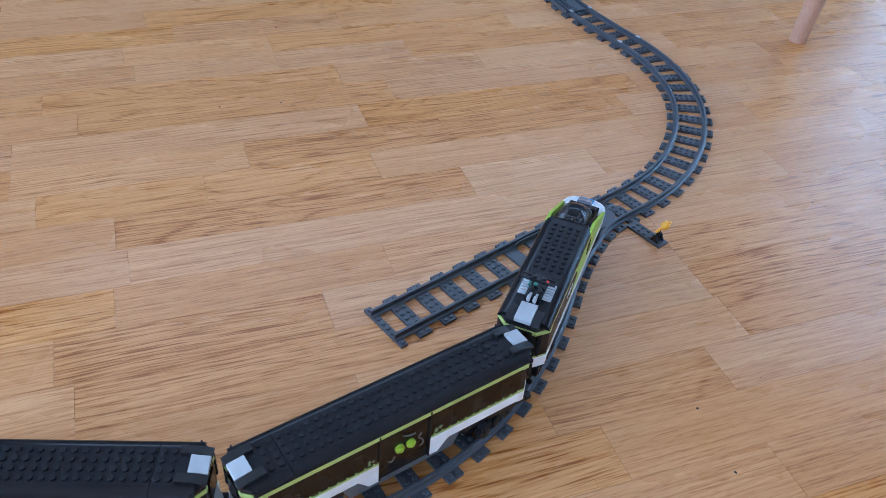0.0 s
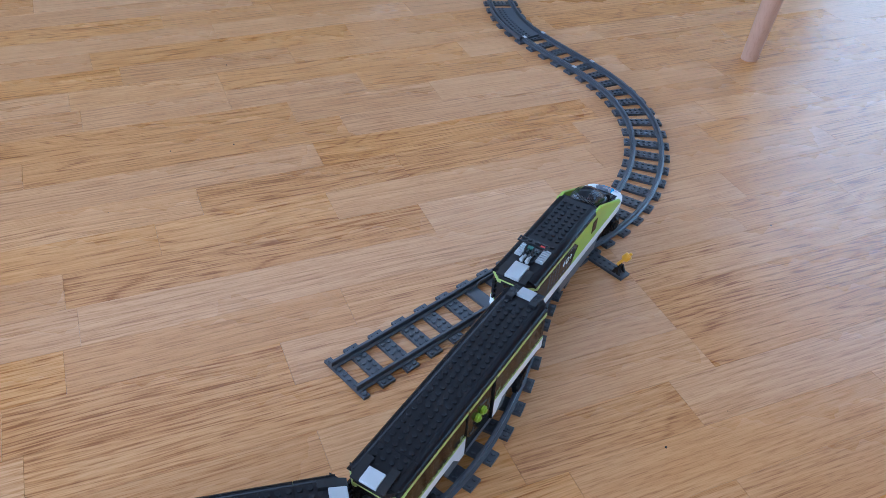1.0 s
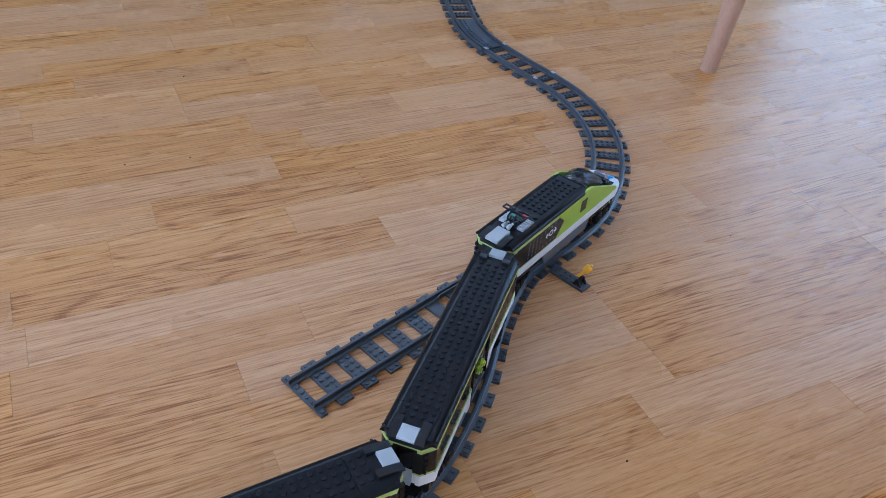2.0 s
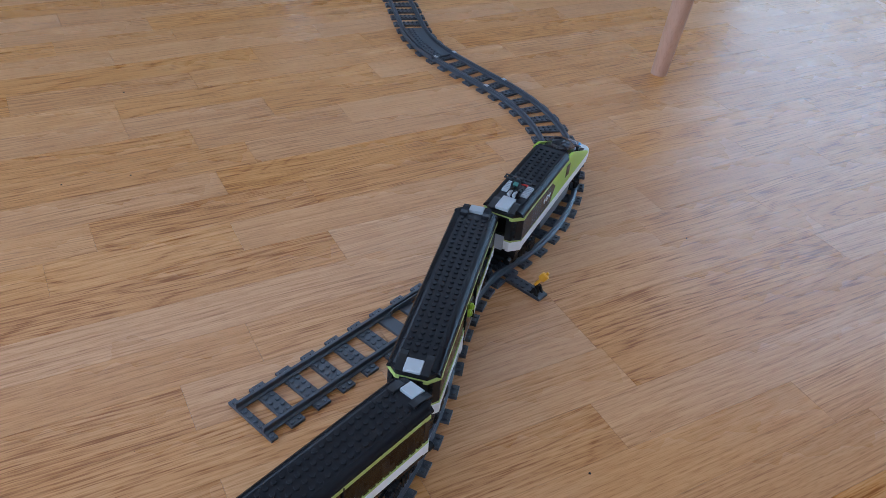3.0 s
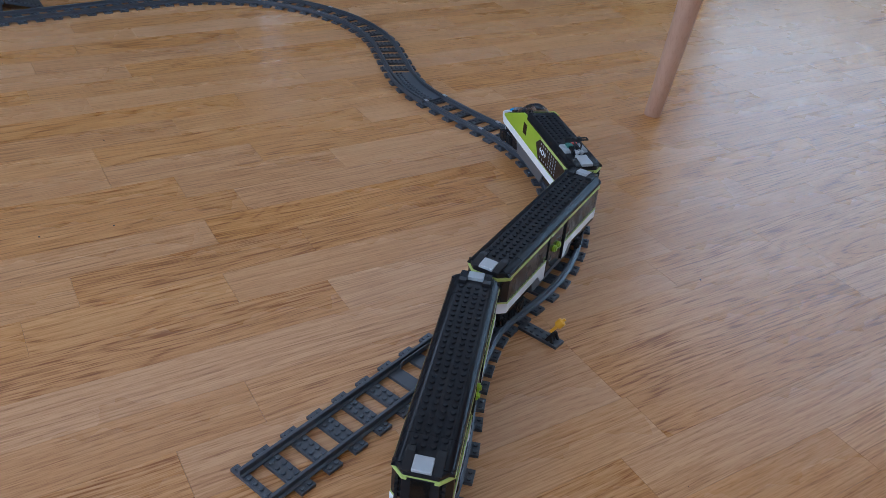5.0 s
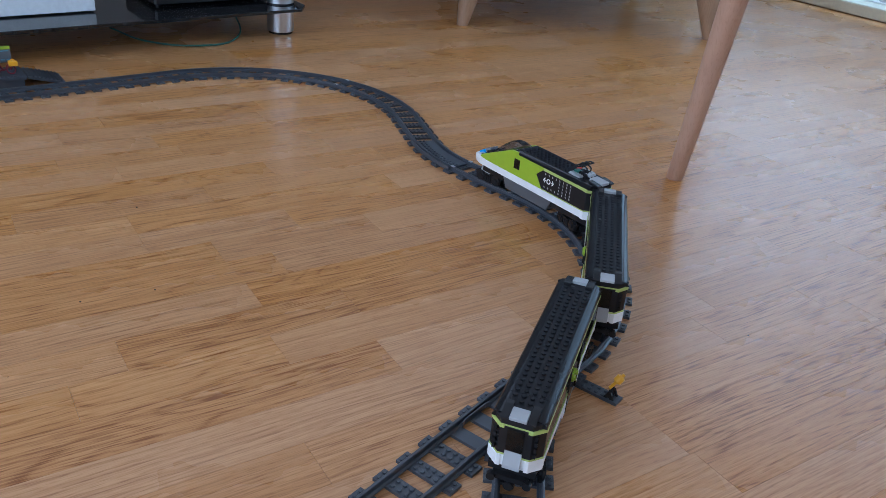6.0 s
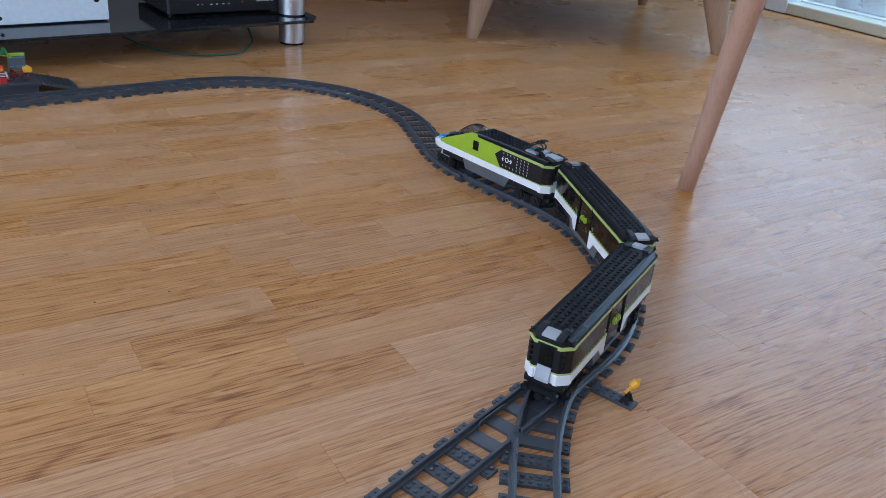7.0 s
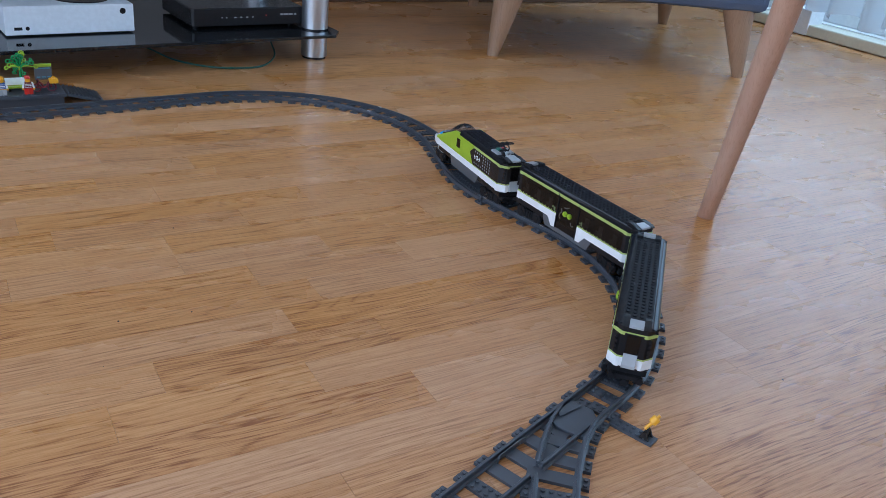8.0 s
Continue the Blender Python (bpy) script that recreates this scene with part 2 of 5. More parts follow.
M_LIMEBAND = plastic("lime_band_plastic", (0.44, 0.54, 0.15), 0.25, 0.06)
M_WHITE = plastic("white_plastic", (0.86, 0.88, 0.89), 0.24, 0.06)
M_HOOD = plastic("hood_grey_plastic", (0.24, 0.27, 0.32), 0.2, 0.06)
M_LGREY = plastic("light_grey_plastic", (0.40, 0.42, 0.44), 0.25, 0.06)
M_MGREY = plastic("mid_grey_plastic", (0.11, 0.118, 0.13), 0.28, 0.06)
M_BLUE = plastic("bright_blue_plastic", (0.02, 0.38, 0.85), 0.2, 0.05)
M_NAVY = plastic("blue_plastic", (0.02, 0.09, 0.30), 0.25, 0.06)
M_YELLOW = plastic("yellow_plastic", (0.85, 0.42, 0.02), 0.25, 0.06)
M_RED = plastic("red_plastic", (0.65, 0.03, 0.02), 0.25, 0.06)
M_DKRED = plastic("dark_red_plastic", (0.16, 0.012, 0.025), 0.28, 0.06)
M_GREEN = plastic("green_plastic", (0.012, 0.25, 0.07), 0.25, 0.06)
M_TEAL = plastic("dark_green_plastic", (0.02, 0.16, 0.12), 0.25, 0.06)
M_SMOKE = see_through("smoked_plastic", (0.012, 0.010, 0.009), 0.08, 0.84, 0.3)
M_CLEAR = see_through("clear_dark_plastic", (0.04, 0.042, 0.05), 0.04, 0.50, 0.8)
M_SEAT = plastic("grey_brown_plastic", (0.10, 0.085, 0.07), 0.4)
M_STEEL = metal("brushed_steel", (0.62, 0.63, 0.66), 0.28)
M_PIN = metal("bright_pin", (0.75, 0.76, 0.78), 0.25)
M_GLASS = plastic("black_glass", (0.012, 0.013, 0.015), 0.06, 0.01, 0.0)
M_LEG = wood("pale_beech", (0.58, 0.365, 0.265), (0.53, 0.325, 0.23), (0.46, 0.27, 0.185), 0.42, (34.0, 34.0, 3.0), figure=0.2)
M_OAKLEG = wood("oak_leg", (0.42, 0.27, 0.17), (0.35, 0.21, 0.125), (0.26, 0.145, 0.08), 0.45, (34.0, 34.0, 3.0))
M_BLUEFAB = fabric("grey_blue_fabric", (0.10, 0.13, 0.21))
M_SHEER = fabric("sheer_curtain", (0.64, 0.66, 0.67), 0.55)
M_WALL = wall_paint("wall_paint", (0.80, 0.79, 0.76))
M_NORTH = wall_paint("taupe_paint", (0.30, 0.28, 0.27))
M_CEIL = wall_paint("ceiling_paint", (0.82, 0.81, 0.79))
M_TRIM = plastic("white_upvc", (0.78, 0.79, 0.78), 0.35)
M_CREAM = plastic("cream_sill", (0.70, 0.65, 0.50), 0.45)
M_SKIRT = wood("dark_skirting", (0.20, 0.11, 0.06), (0.15, 0.08, 0.045), (0.10, 0.05, 0.03), 0.5)
M_CABLE_G = plastic("green_cable", (0.01, 0.10, 0.08), 0.4)
M_CABLE_W = plastic("pale_cable", (0.55, 0.53, 0.48), 0.4)
M_CABLE_B = plastic("black_cable", (0.012, 0.012, 0.012), 0.4)


# ---------------------------------------------------------------- mesh helpers
def put(name, bm, material, parent=None, label="", bevel=0.0, smooth=False):
    """Links a bmesh as one object, as a part when a parent is given."""
    bmesh.ops.recalc_face_normals(bm, faces=bm.faces)
    me = bpy.data.meshes.new(name)
    bm.to_mesh(me)
    bm.free()
    for m in (material if isinstance(material, (list, tuple)) else [material]):
        me.materials.append(m)
    if smooth:
        for p in me.polygons:
            p.use_smooth = True
        me.set_sharp_from_angle(angle=radians(35))
    ob = new(name, me)
    ob.parent = parent
    if label:
        ob["label"] = label
    if bevel:
        mod = ob.modifiers.new("bevel", "BEVEL")
        mod.width, mod.segments, mod.limit_method, mod.angle_limit = bevel, 2, "ANGLE", radians(40)
    return ob


part = put


def thing(name, m, label, category, group="", kind=""):
    ob = new(name)
    ob.empty_display_size = 0.02
    ob.matrix_world = m
    return tagged(ob, label, category, group, kind)


def box(bm, x0, x1, y0, y1, z0, z1):
    v = [bm.verts.new((x, y, z)) for x in (x0, x1) for y in (y0, y1) for z in (z0, z1)]
    for f in ((0, 1, 3, 2), (4, 6, 7, 5), (0, 4, 5, 1), (2, 3, 7, 6), (0, 2, 6, 4), (1, 5, 7, 3)):
        bm.faces.new([v[i] for i in f])
    return v


def prism(bm, pts, lo, hi, axis="y"):
    """Extrudes an outline. axis y: points are (x, z); axis x: (y, z); axis z: (x, y)."""
    def at(p, d):
        return {"y": (p[0], d, p[1]), "x": (d, p[0], p[1]), "z": (p[0], p[1], d)}[axis]
    a = [bm.verts.new(at(p, lo)) for p in pts]
    b = [bm.verts.new(at(p, hi)) for p in pts]
    bm.faces.new(a), bm.faces.new(b[::-1])
    for i in range(len(pts)):
        j = (i + 1) % len(pts)
        bm.faces.new((a[i], b[i], b[j], a[j]))


def tube(bm, x, y, z0, z1, r0, r1=None, n=12, axis="z"):
    r1 = r0 if r1 is None else r1
    def at(c, s, r, d):
        return {"z": (x + c * r, y + s * r, d), "x": (d, x + c * r, y + s * r), "y": (x + c * r, d, y + s * r)}[axis]
    cs = [(math.cos(2 * math.pi * i / n), math.sin(2 * math.pi * i / n)) for i in range(n)]
    a = [bm.verts.new(at(c, s, r0, z0)) for c, s in cs]
    b = [bm.verts.new(at(c, s, r1, z1)) for c, s in cs]
    bm.faces.new(a[::-1]), bm.faces.new(b)
    for i in range(n):
        bm.faces.new((a[i], a[(i + 1) % n], b[(i + 1) % n], b[i]))


def stud(bm, x, y, z, r=0.0024, h=0.0017, n=10):
    """A moulded knob with a small chamfer."""
    rings = ((r, z - 0.0002), (r, z + h * 0.82), (r * 0.88, z + h))
    vs = [[bm.verts.new((x + q * math.cos(2 * math.pi * i / n), y + q * math.sin(2 * math.pi * i / n), w)) for i in range(n)] for q, w in rings]
    bm.faces.new(vs[-1])
    for a, b in zip(vs, vs[1:]):
        for i in range(n):
            bm.faces.new((a[i], a[(i + 1) % n], b[(i + 1) % n], b[i]))


def loft(bm, rings):
    vs = [[bm.verts.new(p) for p in r] for r in rings]
    n = len(rings[0])
    bm.faces.new(vs[0][::-1]), bm.faces.new(vs[-1])
    for a, b in zip(vs, vs[1:]):
        for i in range(n):
            bm.faces.new((a[i], a[(i + 1) % n], b[(i + 1) % n], b[i]))


def sweep(bm, line, profile):
    """Sweeps a closed (side, height) profile along (x, y, heading) points."""
    rings = []
    for x, y, h in line:
        rings.append([(x - math.sin(h) * s, y + math.cos(h) * s, z) for s, z in profile])
    loft(bm, rings)


def wire(name, pts, radius, material, parent=None, label=""):
    """A round cable through the points."""
    cu = bpy.data.curves.new(name, "CURVE")
    cu.dimensions, cu.bevel_depth, cu.bevel_resolution, cu.resolution_u = "3D", radius, 3, 10
    sp = cu.splines.new("BEZIER")
    sp.bezier_points.add(len(pts) - 1)
    for bp_, p in zip(sp.bezier_points, pts):
        bp_.co = p
        bp_.handle_left_type = bp_.handle_right_type = "AUTO"
    cu.materials.append(material)
    ob = new(name, cu)
    dg = bpy.context.evaluated_depsgraph_get()
    me = bpy.data.meshes.new_from_object(ob.evaluated_get(dg))
    bpy.data.objects.remove(ob)
    ob = new(name, me)
    ob.parent = parent
    if label:
        ob["label"] = label
    return ob


# ---------------------------------------------------------------- room shell
def slab(name, u0, u1, v0, v1, z0, z1, material, label, category):
    bm = bmesh.new()
    box(bm, u0, u1, v0, v1, z0, z1)
    ob = put(name, bm, material)
    ob.matrix_world = ROOM
    return tagged(ob, label, category, kind="structure")


def wall_with_hole(name, along_u, at, thick, a0, a1, hole, label, material=None):
    """A wall with one opening: four blocks butted into one mesh."""
    bm = bmesh.new()
    h0, h1, z0, z1 = hole
    lo, hi = (at, at + thick)
    for p0, p1, q0, q1 in ((a0, h0, 0, CEIL), (h1, a1, 0, CEIL), (h0, h1, 0, z0), (h0, h1, z1, CEIL)):
        if along_u:
            box(bm, p0, p1, lo, hi, q0, q1)
        else:
            box(bm, lo, hi, p0, p1, q0, q1)
    ob = put(name, bm, material or M_WALL)
    ob.matrix_world = ROOM
    return tagged(ob, label, "wall", kind="structure")


wall_with_hole("wall_north", True, V1, 0.2, U0 - 0.15, U1 + 0.2, ADDED_WIN_N, "taupe painted wall with an added opening for back light, out of view", M_NORTH)
wall_with_hole("wall_west", False, U0 - 0.15, 0.15, V0, V1, ADDED_WIN_W, "off-white painted wall with a wide added opening for fill light")
wall_with_hole("wall_east", False, U1, 0.2, V0, V1, WIN_E, "off-white painted wall with a wide balcony door")
slab("wall_south", U0 - 0.15, U1 + 0.2, V0 - 0.2, V0, 0, CEIL, M_WALL, "plain off-white painted wall closing the room", "wall")
slab("ceiling", U0 - 0.15, U1 + 0.2, V0 - 0.2, V1 + 0.2, CEIL, CEIL + 0.12, M_CEIL, "plain white painted ceiling", "ceiling")
slab("baseboard", U0, U1 - 0.01, V1 - 0.016, V1 - 0.002, 0.002, 0.07, M_SKIRT, "dark wooden baseboard along the wall", "baseboard")


def balcony_door():
    d = thing("window_1", ROOM @ pose(U1, 0, 0), "white framed balcony door letting in daylight", "window", kind="structure")
    v0, v1, z0, z1 = WIN_E
    bm = bmesh.new()
    box(bm, 0.05, 0.11, v0, v1, z0, z0 + 0.07)
    box(bm, 0.05, 0.11, v0, v1, z1 - 0.07, z1)
    for k in range(4):
        c = v0 + 0.035 + (v1 - v0 - 0.07) * k / 3
        box(bm, 0.05, 0.11, c - 0.035, c + 0.035, z0 + 0.07, z1 - 0.07)
    part("window_frame", bm, M_TRIM, d, bevel=0.003)
    bm = bmesh.new()
    box(bm, -0.085, 0.06, v0 - 0.05, v1, 0.002, 0.045)
    part("window_sill", bm, M_CREAM, d, "cream stone sill along the floor", bevel=0.006)


balcony_door()


def sheer_curtain():
    c = thing("sheer_curtain", ROOM @ pose(U1 - 0.13, 0, 0), "white sheer curtain hanging in folds before the balcony door", "curtain")
    bm = bmesh.new()
    rnd = random.Random(4)
    top, low, n = [], [], 640
    ph = 0.0
    for i in range(n + 1):
        v = -1.0 + 3.60 * i / n
        ph += 0.22 + 0.20 * rnd.random()
        d = 0.034 * math.sin(ph) + 0.014 * math.sin(ph * 0.37)
        low.append(bm.verts.new((d * 1.3, v, 0.098 + 0.022 * math.sin(ph * 0.5) + (0.03 if v > 2.2 else 0.0))))
        top.append(bm.verts.new((d * 0.6, v, 2.35)))
    for i in range(n):
        bm.faces.new((low[i], low[i + 1], top[i + 1], top[i]))
    part("cloth", bm, M_SHEER, c, smooth=True)
    bm = bmesh.new()
    tube(bm, 0, 2.37, -1.1, 2.7, 0.012, axis="y")
    part("curtain_rod", bm, M_STEEL, c)


sheer_curtain()


# unseen frame, added only to go with the back light
def added_north_window():
    d = thing("window_2", ROOM @ pose(0, V1, 0), "added white window frame out of view, round the back light", "window", kind="structure")
    u0, u1, z0, z1 = ADDED_WIN_N
    bm = bmesh.new()
    box(bm, u0, u1, 0.04, 0.10, z0, z0 + 0.06)
    box(bm, u0, u1, 0.04, 0.10, z1 - 0.06, z1)
    for k in range(3):
        q = u0 + 0.03 + (u1 - u0 - 0.06) * k / 2
        box(bm, q - 0.03, q + 0.03, 0.04, 0.10, z0 + 0.06, z1 - 0.06)
    part("window_frame", bm, M_TRIM, d, bevel=0.003)


added_north_window()


# made-up frame that surrounds the western fill lamp, never in view
def added_west_window():
    d = thing("window_3", ROOM @ pose(U0, 0, 0), "added white window frame out of view, round the fill light", "window", kind="structure")
    v0, v1, z0, z1 = ADDED_WIN_W
    bm = bmesh.new()
    box(bm, -0.09, -0.04, v0, v1, z0, z0 + 0.06)
    box(bm, -0.09, -0.04, v0, v1, z1 - 0.06, z1)
    for k in range(4):
        q = v0 + 0.03 + (v1 - v0 - 0.06) * k / 3
        box(bm, -0.09, -0.04, q - 0.03, q + 0.03, z0 + 0.06, z1 - 0.06)
    part("window_frame", bm, M_TRIM, d, bevel=0.003)


added_west_window()


def corner_block():
    b = thing("skirting_block", ROOM @ pose(U1 - 0.06, 2.33, 0), "small white plastic block at the end of the sill", "trim", kind="structure")
    bm = bmesh.new()
    box(bm, -0.03, 0.055, -0.05, 0.05, 0.002, 0.10)
    part("block", bm, M_TRIM, b, bevel=0.004)


corner_block()


# ---------------------------------------------------------------- track geometry
J0 = (0.2749, 0.8387, radians(39.16))     # points end of the turnout
AHEAD = [(0.1257, 20.81), (0.1260, 19.35), (0.1258, 23.70), (0.1261, 20.70), (0.1286, -4.47), (0.1266, -24.51), (0.1288, -0.95),
         (0.1265, 21.65), (0.1264, 23.30), (0.1263, 22.79), (0.1263, 22.15), (0.1262, 21.77), (0.1283, -0.41), (0.1282, -0.47), (0.1280, -0.24), (0.1280, 0.0), (0.1280, 0.0)]
BRANCH = [(0.0402, 0.30), (0.0545, 19.27), (0.1250, 14.48)]
BEHIND = [(0.1260, -12.52), (0.1258, -19.31), (0.1280, -22.5), (0.1280, -17.5), (0.1280, 0.0), (0.1280, 0.0), (0.1280, 0.0)]


def arc(p, length, turn, n):
    """n + 1 points (x, y, heading) along an arc that starts at p."""
    x, y, h = p
    k = radians(turn) / length
    out = []
    for i in range(n + 1):
        s = length * i / n
        if abs(k) < 1e-4:
            out.append((x + s * math.cos(h), y + s * math.sin(h), h))
        else:
            out.append((x + (math.sin(h + k * s) - math.sin(h)) / k, y - (math.cos(h + k * s) - math.cos(h)) / k, h + k * s))
    return out


def chain(p, pieces, n=16):
    out = []
    for length, turn in pieces:
        a = arc(p, length, turn, n)
        out.append(a)
        p = a[-1]
    return out


ahead = chain(J0, AHEAD)
back = chain((J0[0], J0[1], J0[2] + math.pi), BRANCH + BEHIND)
back = [[(x, y, h - math.pi) for x, y, h in a][::-1] for a in back]   # all headings in the travel direction
LINE = [q for a in back[::-1] for q in a[:-1]] + [q for a in ahead for q in a[:-1]] + [ahead[-1][-1]]
DIST = [0.0]
for a, b in zip(LINE, LINE[1:]):
    DIST.append(DIST[-1] + math.hypot(b[0] - a[0], b[1] - a[1]))
ZERO = DIST[sum(len(a) - 1 for a in back)]
DIST = [d - ZERO for d in DIST]
LX, LY = [q[0] for q in LINE], [q[1] for q in LINE]


def on_line(s):
    return Vector((np.interp(s, DIST, LX), np.interp(s, DIST, LY), 0.0))


RAIL_TOP = 0.0112
GAUGE = 0.0204
RAIL = [(-0.0038, 0.0030), (0.0038, 0.0030), (0.0038, 0.0040), (0.0011, 0.0050), (0.0010, 0.0085), (0.0017, 0.0093), (0.0017, 0.0108),
        (0.0012, RAIL_TOP), (-0.0012, RAIL_TOP), (-0.0017, 0.0108), (-0.0017, 0.0093), (-0.0010, 0.0085), (-0.0011, 0.0050), (-0.0038, 0.0040)]


def sleeper_mesh(width, rows):
    """A plate across the track with studs between and outside the rails."""
    bm = bmesh.new()
    hw = width / 2
    for y0, y1 in ((-0.0325, 0.0325),):
        prism(bm, [(-hw, y0), (hw, y0), (hw, y1), (-hw, y1)], 0.0, 0.0034, "z")
    for x in rows:
        for y in (-0.012, -0.004, 0.004, 0.012, -0.0285, 0.0285):
            stud(bm, x, y, 0.0034, n=8)
    bmesh.ops.recalc_face_normals(bm, faces=bm.faces)
    me = bpy.data.meshes.new("sleeper")
    bm.to_mesh(me)
    bm.free()
    me.materials.append(M_GREY)
    return me


FULL_SLEEPER = sleeper_mesh(0.0162, (-0.004, 0.004))
HALF_SLEEPER = sleeper_mesh(0.0079, (0.0,))


def mesh_part(name, me, m, parent):
    ob = new(name, me)
    ob.parent = parent
    ob.matrix_local = m
    return ob


def offset(line, d):
    return [(x - math.sin(h) * d, y + math.cos(h) * d, h) for x, y, h in line]


def resample(line, length, s):
    f = max(0.0, min(1.0, s / length)) * (len(line) - 1)
    i = min(int(f), len(line) - 2)
    a, b, w = line[i], line[i + 1], f - i
    return tuple(p + (q - p) * w for p, q in zip(a, b))


def track_piece(name, line, length, label, plate=False, pins=True):
    """One click-together track: two rails on five sleepers."""
    x, y, h = line[0]
    base = pose(x, y, 0, 0, 0, math.degrees(h))
    t = thing(name, base, label, "toy track", "tracks of the toy railway")
    inv = base.inverted()
    loc = []
    for px, py, ph in line:
        q = inv @ Vector((px, py, 0))
        loc.append((q.x, q.y, ph - h))
    for side in (1, -1):
        bm = bmesh.new()
        sweep(bm, offset(loc, side * GAUGE), RAIL)
        part("rail", bm, M_GREY, t, smooth=True)
    for k in range(5):
        s = (0.0041, length * 0.25, length * 0.5, length * 0.75, length - 0.0041)[k]
        px, py, ph = resample(loc, length, s)
        mesh_part("sleeper", HALF_SLEEPER if k in (0, 4) else FULL_SLEEPER, pose(px, py, 0, 0, 0, math.degrees(ph)), t)
    if pins:
        for side in (1, -1):
            px, py, ph = resample(offset(loc, side * GAUGE), length, length - 0.004)
            bm = bmesh.new()
            box(bm, -0.004, 0.004, -0.0026, 0.0026, 0.0108, RAIL_TOP + 0.0005)
            ob = part("contact", bm, M_PIN, t, "bright metal contact on the rail end")
            ob.matrix_local = pose(px, py, 0, 0, 0, math.degrees(ph))
    if plate:
        bm = bmesh.new()
        sweep(bm, loc, [(-0.0155, 0.0034), (0.0155, 0.0034), (0.0155, 0.0072), (-0.0155, 0.0072)])
        part("crossing_plate", bm, M_GREY, t, "solid dark grey plate between the rails")
        bm = bmesh.new()
        for k in range(15):
            px, py, ph = resample(loc, length, length * (k + 0.5) / 15)
            for d in (0.004, 0.011):
                stud(bm, px - math.sin(ph) * d, py + math.cos(ph) * d, 0.0072, n=8)
        part("plate_studs", bm, M_GREY, t)
        bm = bmesh.new()
        sweep(bm, offset(loc, 0.0262), [(-0.0012, 0.0034), (0.0012, 0.0034), (0.0012, 0.0105), (-0.0012, 0.0105)])
        part("guard_rail", bm, M_GREY, t)
    return t


for i, ((length, turn), line) in enumerate(zip(AHEAD, ahead)):
    curved = abs(turn) > 8
    track_piece("curved_track" if curved else "straight_track", line, length,
                ("dark grey plastic curved toy track lying on the wooden floor" if i != 5 else "dark grey curved toy track filled with a crossing plate") if curved
                else "dark grey plastic straight toy track lying on the wooden floor", plate=(i == 5), pins=i in (3, 4, 8))
for (length, turn), line in zip(BEHIND, back[3:]):
    track_piece("curved_track" if turn else "straight_track", line, length, "dark grey plastic %s toy track lying on the wooden floor" % ("curved" if turn else "straight"), pins=False)

STUB_LEN = 0.128
TURN_LEN = 0.256
dx, dy = math.cos(J0[2]), math.sin(J0[2])
stub = [(J0[0] - dx * (TURN_LEN + STUB_LEN * (1 - i / 8)), J0[1] - dy * (TURN_LEN + STUB_LEN * (1 - i / 8)), J0[2]) for i in range(9)]
track_piece("straight_track", stub, STUB_LEN, "dark grey plastic straight toy track ending on the open floor", pins=False)


